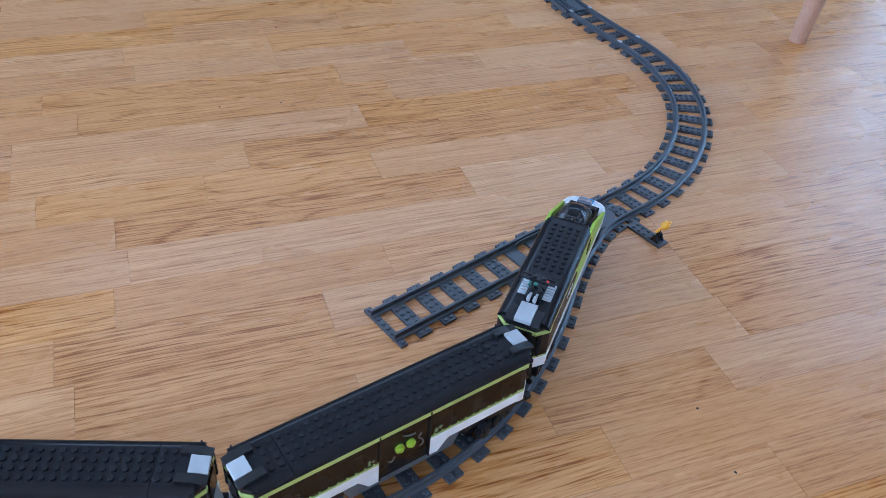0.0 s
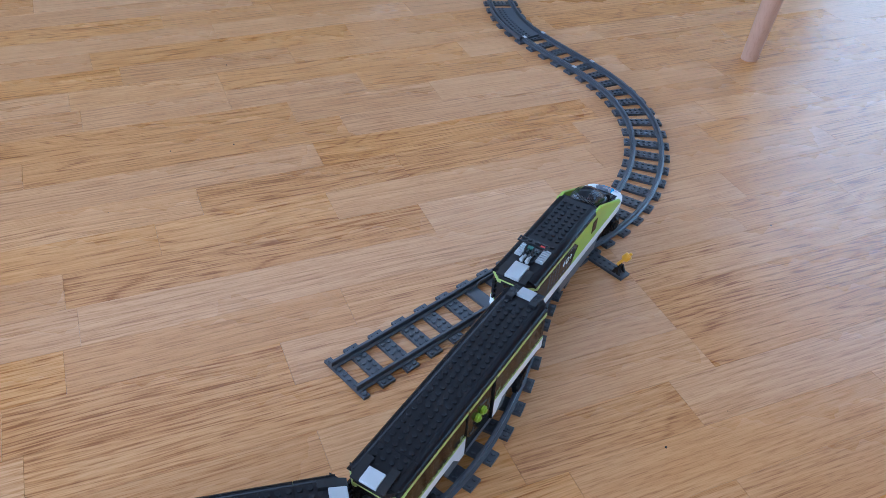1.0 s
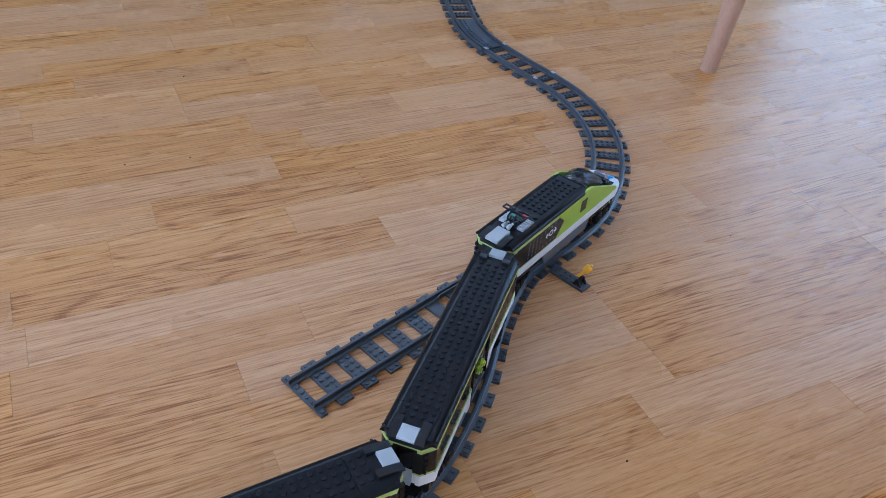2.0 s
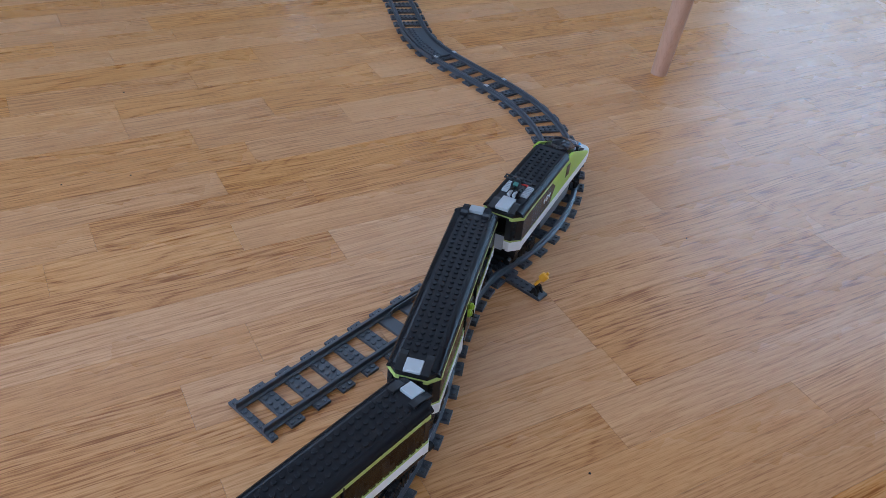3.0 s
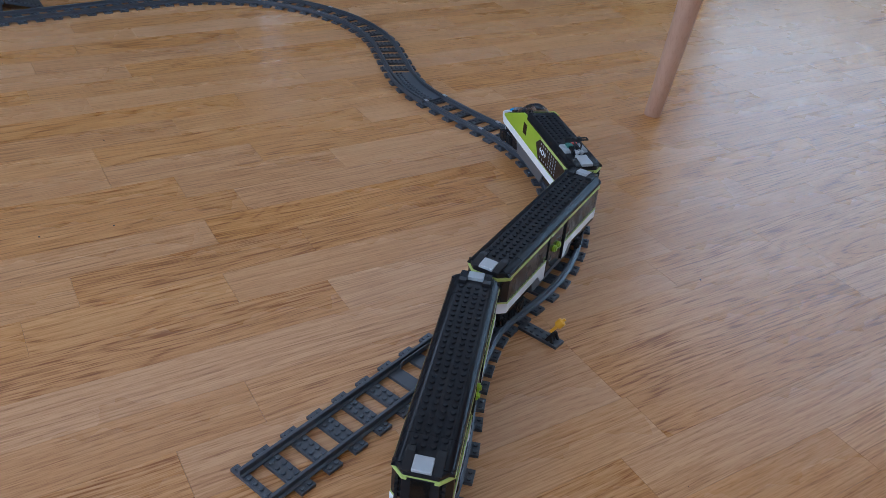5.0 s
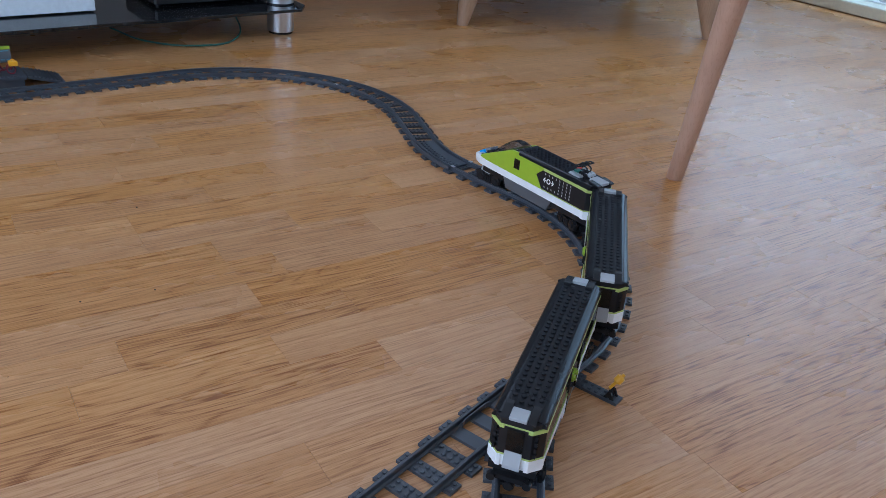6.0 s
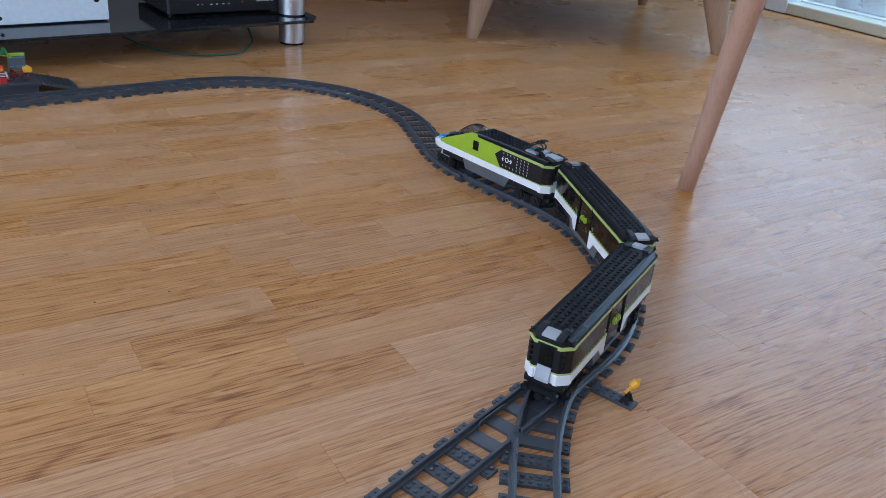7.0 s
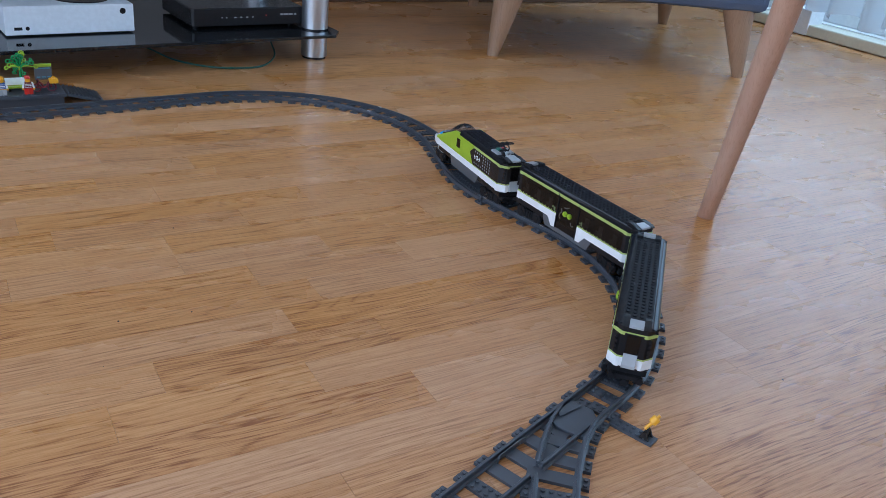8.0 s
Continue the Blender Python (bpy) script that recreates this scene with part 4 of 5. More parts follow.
def locomotive():
    t = thing("locomotive", pose(0, 0, 0), "black and lime toy express locomotive with a white nose", "toy train", "cars of the toy train")
    L = CAR_HALF
    NX = 0.140                       # tip of the nose
    ztop = ZR - 0.0060
    bm = bmesh.new()
    box(bm, -L + 0.004, 0.106, -0.022, 0.022, 0.0285, 0.0365)
    part("chassis", bm, M_BLACK, t, bevel=0.0005)
    bm = bmesh.new()
    prism(bm, [(-0.056, 0.038), (-0.048, 0.0205), (0.046, 0.0205), (0.054, 0.038)], -W + 0.001, W - 0.001)
    part("underbody", bm, M_MGREY, t, "grey equipment skirt between the trucks", bevel=0.0006)
    bm = bmesh.new()
    prism(bm, [(-L + 0.012, ZB + 0.001), (0.104, ZB + 0.001), (0.104, ZB + 0.016), (0.030, ztop - 0.002), (-L + 0.012, ztop - 0.002)], -W + 0.002, W - 0.002)
    part("core", bm, M_BLACK, t)
    for s in (1, -1):
        a, b = s * (W - 0.003), s * (W + 0.0004)
        bm = bmesh.new()
        prism(bm, [(-L + 0.010, ZB + 0.003), (0.094, ZB + 0.003), (0.112, ZB + 0.003), (0.112, ZB + 0.0155), (0.094, ZB + 0.014), (-L + 0.010, ZB + 0.014)], a, b)
        part("white_stripe", bm, M_WHITE, t, "white lower stripe", bevel=0.0004)
        # dark rear flank with rows of small slots
        bm = bmesh.new()
        prism(bm, [(-L + 0.010, ZB + 0.0155), (-0.034, ZB + 0.0155), (-0.020, ZB + 0.034), (-0.033, ztop - 0.0045), (-L + 0.010, ztop - 0.0045)], a, b)
        g = part("rear_flank", bm, M_BLACK, t, "black vented flank", bevel=0.0003)
        bm = bmesh.new()
        for i in range(8):
            for j in range(5):
                x, z = -0.094 + i * 0.0076, ZB + 0.0195 + j * 0.0050
                if x < -0.066 or j in (0, 4):
                    prism(bm, [(x, z), (x + 0.0014, z), (x + 0.0022, z + 0.0026), (x + 0.0008, z + 0.0026)], b, b + s * 0.0002)
        part("vent", bm, M_LGREY if s > 0 else M_MGREY, g, "rows of small pale vent slots")
        # round emblem with two arrows
        bm = bmesh.new()
        cx, cz = -0.0475, ZB + 0.0315
        n = 14
        ring = [(math.cos(2 * math.pi * i / n), math.sin(2 * math.pi * i / n)) for i in range(n)]
        for i in range(n):
            (c0, s0), (c1, s1) = ring[i], ring[(i + 1) % n]
            prism(bm, [(cx + c0 * 0.0026, cz + s0 * 0.0026), (cx + c0 * 0.0042, cz + s0 * 0.0042), (cx + c1 * 0.0042, cz + s1 * 0.0042), (cx + c1 * 0.0026, cz + s1 * 0.0026)], b, b + s * 0.0002)
        for q in (1, -1):
            prism(bm, [(cx + q * 0.0055, cz + 0.0007), (cx + q * 0.0100, cz + 0.0007), (cx + q * 0.0100, cz - 0.0007), (cx + q * 0.0055, cz - 0.0007)], b, b + s * 0.0002)
            for w in (1, -1):
                prism(bm, [(cx + q * 0.0115, cz), (cx + q * 0.0082, cz + w * 0.0040), (cx + q * 0.0070, cz + w * 0.0034), (cx + q * 0.0098, cz)], b, b + s * 0.0002)
        part("emblem", bm, M_WHITE, g, "white plain emblem of a ring and two arrows")
        # lime stripe at the back, lime flank to the nose
        bm = bmesh.new()
        prism(bm, [(-L + 0.010, ztop - 0.0045), (-0.034, ztop - 0.0045), (-0.034, ztop), (-L + 0.010, ztop)], a, b)
        part("lime_stripe", bm, M_LIMEBAND, t, "lime green stripe under the roof")
        bm = bmesh.new()
        prism(bm, [(-L + 0.010, ZB + 0.014), (-0.034, ZB + 0.014), (-0.034, ZB + 0.0155), (-L + 0.010, ZB + 0.0155)], a, b)
        part("lime_line", bm, M_LIMEBAND, t, "thin lime line")
        bm = bmesh.new()
        prism(bm, [(-0.0335, ZB + 0.0142), (0.094, ZB + 0.0142), (0.112, ZB + 0.0158), (0.110, ZB + 0.0200), (0.040, ztop + 0.0025), (0.024, ztop + 0.0040), (0.022, ztop), (-0.0335, ztop), (-0.0325, ztop - 0.0047), (-0.0195, ZB + 0.034), (-0.0335, ZB + 0.0157)], a, b)
        part("lime_flank", bm, M_LIME, t, "lime green flank tapering to the nose", bevel=0.0004)
        bm = bmesh.new()
        prism(bm, [(0.0190, ZB + 0.0265), (0.0300, ZB + 0.0265), (0.0300, ZB + 0.0405), (0.0190, ZB + 0.0405)], s * W, s * (W + 0.0010))
        part("side_window", bm, M_SMOKE, t, "small dark side window", bevel=0.0002)
        bm = bmesh.new()
        prism(bm, [(0.0180, ZB + 0.0255), (0.0310, ZB + 0.0255), (0.0310, ZB + 0.0415), (0.0180, ZB + 0.0415)], s * (W - 0.001), s * (W + 0.0007))
        part("window_surround", bm, M_BLACK, t)
    # nose: a white rounded shell that wraps the front
    bm = bmesh.new()
    rings = []
    for x, w, z0, z1 in ((0.108, W + 0.0005, ZB + 0.003, ZB + 0.0160), (0.116, W + 0.0002, ZB + 0.003, ZB + 0.0162), (0.125, W - 0.0025, ZB + 0.0035, ZB + 0.0158), (0.132, W - 0.007, ZB + 0.0040, ZB + 0.0128), (0.137, W - 0.013, ZB + 0.0045, ZB + 0.0108), (NX, 0.005, ZB + 0.0055, ZB + 0.0095)):
        zm = (z0 + z1) / 2
        rings.append([(x, -w * 0.96, z0), (x, w * 0.96, z0), (x, w, zm - 0.002), (x, w, zm + 0.002), (x, w * 0.95, z1), (x, -w * 0.95, z1), (x, -w, zm + 0.002), (x, -w, zm - 0.002)])
    loft(bm, rings)
    part("nose", bm, M_WHITE, t, "rounded white nose", smooth=True)
    bm = bmesh.new()
    for y in (-0.021, 0.019):
        prism(bm, [(0.104, ZB + 0.003), (0.108, ZB + 0.003), (0.112, ZB - 0.008), (0.090, ZB - 0.009), (0.090, ZB - 0.006), (0.106, ZB - 0.005)], y, y + 0.002)
    part("nose_bracket", bm, M_LGREY, t, "pale grey bracket below the nose")
    # sloping front: stepped black deck, blue lamp tile, smoked windscreen
    bm = bmesh.new()
    rings = []
    for x, w, z1 in ((0.026, W - 0.0032, ZR - 0.004), (0.036, W - 0.0034, ZR - 0.0105), (0.060, W - 0.0042, ZR - 0.0175), (0.082, W - 0.0050, ZB + 0.0290), (0.104, W - 0.0060, ZB + 0.0205), (0.124, W - 0.007, ZB + 0.0150)):
        rings.append([(x, -w, ZB + 0.010), (x, w, ZB + 0.010), (x, w * 0.96, z1), (x, -w * 0.96, z1)])
    loft(bm, rings)
    part("front_deck", bm, M_BLACK, t, "black sloping front")
    # studs and a console seen through the windscreen
    bm = bmesh.new()
    for i in range(3):
        for y in (-0.008, 0.0, 0.008):
            stud(bm, 0.040 + i * 0.008, y, ZR - 0.0112 - i * 0.0026)
    part("cab_studs", bm, M_BLACK, t)
    # curved front end of the roof
    bm = bmesh.new()
    prism(bm, [(0.0272, ZR - 0.0095)] + [(0.0272 + 0.0105 * math.sin(q), ZR - 0.0095 + 0.0095 * math.cos(q)) for q in [math.pi / 2 * k / 6 for k in range(7)]], -0.0205, 0.0205)
    part("roof_front", bm, M_EDGE, t, "rounded black front end of the roof", bevel=0.0015, smooth=True)
    for k in range(2):
        x = 0.0965 + k * 0.0060
        z = ZB + 0.0285 - k * 0.0024
        bm = bmesh.new()
        prism(bm, [(x, z - 0.006), (x + 0.0057, z - 0.006), (x + 0.0057, z - 0.0010), (x, z + 0.0008)], -0.0150, 0.0150)
        part("hood_step", bm, M_BLACK, t, bevel=0.0004)
    # white rim that stands up round the lamp
    rim = [(0.112, 0.0250), (0.117, 0.0246), (0.125, 0.0222), (0.132, 0.0177), (0.137, 0.0117), (0.1402, 0.0050)]
    rim = rim + [(x, -y) for x, y in rim[::-1]]
    bm = bmesh.new()
    loft(bm, [[(x, y, zt - 0.006), (x, y, zt - 0.0012), (x - 0.0005, y * 0.98, zt), (x - 0.0026, y * 0.89, zt), (x - 0.0030, y * 0.88, zt - 0.006)]
              for x, y, zt in [(x, y, ZB + 0.0172 - 9.0 * max(0.0, x - 0.114) ** 2) for x, y in rim]])
    part("nose_rim", bm, M_WHITE, t, "raised white rim of the nose", smooth=True)
    bm = bmesh.new()
    prism(bm, [(0.1205, ZB + 0.0130), (0.1345, ZB + 0.0110), (0.1345, ZB + 0.0150), (0.1205, ZB + 0.0225)], -0.0078, 0.0078)
    part("lamp_tile", bm, M_BLUE, t, "bright blue tile on the nose", bevel=0.0003)
    bm = bmesh.new()
    prism(bm, [(0.1075, ZB + 0.0185), (0.1200, ZB + 0.0175), (0.1200, ZB + 0.0240), (0.1075, ZB + 0.0292)], -0.0078, 0.0078)
    part("hood_tile", bm, M_HOOD, t, "grey sloping tile on the hood", bevel=0.0003)
    shape = ((0.034, 0.0150, ZR - 0.012, ZR - 0.0020), (0.037, 0.0156, ZR - 0.013, ZR + 0.0022), (0.044, 0.0160, ZR - 0.015, ZR + 0.0042), (0.054, 0.0160, ZR - 0.017, ZR + 0.0036), (0.065, 0.0158, ZR - 0.021, ZR - 0.0010),
             (0.076, 0.0154, ZB + 0.029, ZR - 0.0085), (0.086, 0.0148, ZB + 0.026, ZB + 0.0390), (0.095, 0.0140, ZB + 0.022, ZB + 0.0305))
    bm = bmesh.new()
    loft(bm, [[(x, math.cos(math.pi * k / 14) * w, z0 + (z1 - z0) * math.sin(math.pi * k / 14) ** 0.45) for k in range(15)] for x, w, z0, z1 in shape])
    part("windscreen", bm, M_CLEAR, t, "smoked see-through windscreen", smooth=True)
    # black band along the crown of the windscreen
    bm = bmesh.new()
    loft(bm, [[(x, y, z0 + (z1 - z0) * max(0.0, 1 - (y / w) ** 2) ** 0.225 + up) for y, up in ((-0.0058, 0.0003), (0.0, 0.0005), (0.0058, 0.0003), (0.0058, -0.0006), (-0.0058, -0.0006))] for x, w, z0, z1 in shape[1:7]])
    part("windscreen_crown", bm, M_EDGE, t, "black band over the windscreen", smooth=True)
    # roof
    for x0, x1, st in ((-L + 0.006, -0.0752, False), (-0.0748, 0.027, True)):
        bm = bmesh.new()
        roof_section(bm, x0, x1)
        roof_edges(t, x0, x1)
        if st:
            studs_grid(bm, -0.0585, 0.0215, ZR)
            for x in (-0.0665,):
                for y in (-0.012, 0.012):
                    stud(bm, x, y, ZR)
        part("roof", bm, M_BLACKROOF, t, "black studded roof")
    # roof equipment
    for y in (-0.0160, 0.0080):
        bm = bmesh.new()
        box(bm, -0.098, -0.076, y, y + 0.008, ZR, ZR + 0.0018)
        for k in range(6):
            box(bm, -0.0975 + k * 0.0036, -0.0955 + k * 0.0036, y + 0.0004, y + 0.0076, ZR + 0.0018, ZR + 0.0032)
        part("roof_grille", bm, M_LGREY, t, "pale grey ribbed grille")
    bm = bmesh.new()
    box(bm, -0.104, -0.078, -0.0079, 0.0079, ZR, ZR + 0.0032)
    for x in (-0.100, -0.092, -0.084):
        for y in (-0.004, 0.004):
            stud(bm, x, y, ZR + 0.0032)
    part("equipment_plate", bm, M_BLACK, t)
    bm = bmesh.new()
    for y in (-0.003, 0.003):
        box(bm, -0.108, -0.098, y - 0.0012, y + 0.0012, ZR + 0.002, ZR + 0.0052)
        tube(bm, y, ZR + 0.0062, -0.110, -0.104, 0.0018, n=8, axis="x")
    part("arm_mount", bm, M_LGREY, t, "pale grey clips")
    bm = bmesh.new()
    box(bm, -0.088, -0.080, 0.001, 0.009, ZR + 0.003, ZR + 0.0062)
    part("insulator", bm, M_TEAL, t, "dark green small brick")
    pan = thing_part("pantograph", t)
    for y in (-0.004, 0.004):
        wire("arm", ((-0.086, y, ZR + 0.004), (-0.100, y, ZR + 0.0105), (-0.089, y, ZR + 0.0165)), 0.0011, M_BLACK, pan)
    bm = bmesh.new()
    box(bm, -0.093, -0.0865, -0.0075, 0.0075, ZR + 0.0140, ZR + 0.0175)
    for y in (-0.004, 0.004):
        stud(bm, -0.0898, y, ZR + 0.0175)
    part("head", bm, M_BLACK, pan, bevel=0.0004)
    for s in (1, -1):
        bm = bmesh.new()
        for x in (-0.0935, -0.0873):
            box(bm, x, x + 0.0016, *sorted((s * 0.0076, s * 0.0150)), ZR + 0.0150, ZR + 0.0168)
        box(bm, -0.0935, -0.0857, *sorted((s * 0.0150, s * 0.0166)), ZR + 0.0150, ZR + 0.0168)
        part("horn", bm, M_BLACK, pan, bevel=0.0003)
    bm = bmesh.new()
    box(bm, -0.079, -0.0752, -0.008, -0.0005, ZR + 0.0002, ZR + 0.0050)
    part("insulator", bm, M_RED, t, "small red brick")
    bm = bmesh.new()
    x, z = -0.1225, ZR
    prism(bm, [(x + 0.012, z - 0.001), (x - 0.012, z - 0.001), (x - 0.012, z + 0.0030), (x + 0.012, z + 0.0036)], -0.0079, 0.0079)
    part("roof_tile", bm, M_LGREY, t, "pale grey tile on the roof end", bevel=0.0004)
    bm = bmesh.new()
    for y in (-0.0162, 0.0084):
        prism(bm, [(x + 0.006, z - 0.001), (x - 0.014, z - 0.001), (x - 0.014, z + 0.001), (x + 0.002, z + 0.0032), (x + 0.006, z + 0.0032)], y, y + 0.0078)
    part("roof_wedge", bm, M_BLACK, t, bevel=0.0004)
    end_wall(t, -1, -L, ZB, ZR)
    coupling(t, -L + 0.004, -1)
    return t


def thing_part(name, parent):
    """A hub mesh under a thing that carries finer pieces."""
    bm = bmesh.new()
    box(bm, -0.089, -0.083, -0.007, 0.007, ZR + 0.0030, ZR + 0.0050)
    return part(name, bm, M_BLACK, parent, "black folded current collector")


loco = locomotive()
car_one = carriage()
car_two = copy_thing(car_one, pose(0, 0, 0))
TRAIN = [(loco, 0.0), (car_one, 0.2811), (car_two, 0.5634)]
TRUCKS = [[bogie(ob, BOGIE_AT), bogie(ob, -BOGIE_AT)] for ob, _ in TRAIN]


# ---------------------------------------------------------------- furniture
def turned(name, base, top, radii, material, parent=None, label="", n=20):
    """A round leg along a slanting axis; radii from foot to top."""
    base, top = Vector(base), Vector(top)
    rings = []
    for k, r in enumerate(radii):
        c = base.lerp(top, k / (len(radii) - 1))
        rings.append([(c.x + r * math.cos(2 * math.pi * i / n), c.y + r * math.sin(2 * math.pi * i / n), c.z) for i in range(n)])
    bm = bmesh.new()
    loft(bm, rings)
    return part(name, bm, material, parent, label, smooth=True)


def table():
    t = thing("table", pose(0.659, 1.3468, 0), "small table on round slanting beech legs", "table")
    r = [0.0145, 0.0170, 0.0198, 0.0220, 0.0235, 0.0240]
    corners = ((0.0, 0.0, -0.031, -0.18), (0.98, 0.0, 0.985, -0.18), (0.0, -1.25, -0.031, -1.07), (0.98, -1.25, 0.985, -1.07))
    for bx, by, tx, ty in corners:
        turned("leg", (bx, by, 0.0), (tx, ty, 0.72), r, M_LEG, t, "slanting round leg of pinkish beech")
    bm = bmesh.new()
    box(bm, -0.10, 1.08, -1.15, -0.10, 0.72, 0.75)
    part("tabletop", bm, M_LEG, t, bevel=0.006)


table()


def armchair():
    fr, fl = Vector((1.284, 2.378, 0)), Vector((0.547, 2.484, 0))
    ang = math.atan2(fr.y - fl.y, fr.x - fl.x)
    t = thing("armchair", pose(fl.x, fl.y, 0, 0, 0, math.degrees(ang)), "grey-blue upholstered armchair on tapered oak legs", "armchair")
    w, d = (fr - fl).length, 0.80
    for x, y, dx_, dy_ in ((0, 0, 0.035, 0.03), (w, 0, -0.035, 0.03), (0, d, 0.03, -0.05), (w, d, -0.03, -0.05)):
        rings = []
        for k in range(6):
            f = k / 5
            r = 0.0145 + 0.0275 * f
            rings.append([(x + dx_ * f + r * math.cos(a) * 1.15, y + dy_ * f + r * math.sin(a), 0.195 * f) for a in [2 * math.pi * i / 14 for i in range(14)]])
        bm = bmesh.new()
        loft(bm, rings)
        part("leg", bm, M_OAKLEG, t, "tapered oak leg", smooth=True)
    bm = bmesh.new()
    box(bm, -0.04, w + 0.04, -0.02, d + 0.02, 0.19, 0.36)
    part("seat", bm, M_BLUEFAB, t, bevel=0.025)
    bm = bmesh.new()
    box(bm, 0.08, w - 0.08, -0.01, d - 0.22, 0.362, 0.47)
    part("cushion", bm, M_BLUEFAB, t, bevel=0.035)
    for x in (-0.06, w - 0.07):
        bm = bmesh.new()
        box(bm, x, x + 0.13, 0.0, d, 0.362, 0.60)
        part("armrest", bm, M_BLUEFAB, t, bevel=0.03)
    bm = bmesh.new()
    box(bm, 0.072, w - 0.072, d - 0.21, d + 0.03, 0.362, 0.92)
    part("backrest", bm, M_BLUEFAB, t, bevel=0.04)


armchair()


def tv_stand():
    t = thing("tv_stand", ROOM @ pose(0.796, 2.210, 0, 0, 0, 6.5), "black glass media stand on thick silver tube legs", "tv stand")
    for x, y in ((0, 0.0), (-1.25, 0.0), (0.0, 0.36), (-1.25, 0.36)):
        bm = bmesh.new()
        tube(bm, x, y, 0.006, 0.067, 0.034, n=28)
        tube(bm, x, y, 0.0752, 0.42, 0.034, n=28)
        lg = part("leg", bm, M_STEEL, t, "thick silver tube leg", smooth=True)
        bm = bmesh.new()
        tube(bm, x, y, 0.0, 0.006, 0.031, n=24)
        part("foot", bm, M_BLACK, lg, "black rubber foot")
        bm = bmesh.new()
        tube(bm, x, y, 0.0752, 0.0785, 0.0346, n=28)
        part("collar", bm, M_BLACK, lg, "thin black collar above the shelf")
    for z, lab in ((0.067, "lower black glass shelf"), (0.42, "upper black glass shelf")):
        bm = bmesh.new()
        prism(bm, [(-1.33, -0.078), (0.020, -0.078), (0.050, -0.04), (0.06, 0.42), (-1.31, 0.42)], z, z + 0.008, "z")
        part("shelf", bm, M_GLASS, t, lab, bevel=0.001)


tv_stand()
SHELF = 0.0752


def game_console():
    t = thing("game_console", ROOM @ pose(0.068, 2.166, SHELF, 0, 0, 6.5), "white game console with a round black vent on the glass shelf", "game console")
    bm = bmesh.new()
    box(bm, 0.0, 0.275, 0.0, 0.151, 0.003, 0.0655)
    part("case", bm, M_CONSOLE, t, "matt white case", bevel=0.002)
    bm = bmesh.new()
    tube(bm, 0.178, 0.076, 0.0653, 0.068, 0.061, n=40)
    part("vent", bm, M_BLACK, t, "round black vent")
    bm = bmesh.new()
    box(bm, 0.018, 0.034, -0.0006, 0.0008, 0.014, 0.0205)
    part("port", bm, M_BLACK, t, "black socket")
    bm = bmesh.new()
    tube(bm, 0.045, 0.0175, -0.0006, 0.0008, 0.0042, n=16, axis="y")
    part("button", bm, M_BLACK, t, "round black button")
    bm = bmesh.new()
    tube(bm, 0.250, 0.050, -0.0006, 0.0008, 0.0068, n=20, axis="y")
    part("badge", bm, M_BLACK, t, "plain round dark badge")


game_console()


def media_box():
    t = thing("media_box", ROOM @ pose(0.478, 2.212, SHELF, 0, 0, 5), "flat black media receiver with tiny lights on the shelf", "receiver")
    bm = bmesh.new()
    prism(bm, [(0.0, 0.004), (0.006, 0.0), (0.293, 0.0), (0.299, 0.004), (0.299, 0.22), (0.0, 0.22)], 0.006, 0.050, "z")
    part("case", bm, M_BLACK, t, bevel=0.003)
    for x in (0.02, 0.275):
        for y in (0.03, 0.19):
            bm = bmesh.new()
            tube(bm, x, y, 0.0, 0.006, 0.009)
            part("foot", bm, M_BLACK, t)
    bm = bmesh.new()
    for k, (x, w_) in enumerate(((0.075, 0.003), (0.087, 0.003), (0.108, 0.006), (0.124, 0.005), (0.140, 0.005), (0.156, 0.003))):
        box(bm, x, x + w_, -0.0004, 0.0004, 0.026, 0.0285)
    part("marks", bm, M_LGREY, t, "row of tiny pale marks")
    bm = bmesh.new()
    for x, w_ in ((0.232, 0.008), (0.242, 0.005), (0.249, 0.006), (0.257, 0.010), (0.272, 0.005)):
        box(bm, x, x + w_, -0.0004, 0.0004, 0.030, 0.0345)
    part("lettering", bm, M_LGREY, t, "pale plain bars")
    bm = bmesh.new()
    box(bm, 0.192, 0.195, -0.0004, 0.0004, 0.029, 0.032)
    part("indicator", bm, M_RED, t, "small red indicator")


media_box()


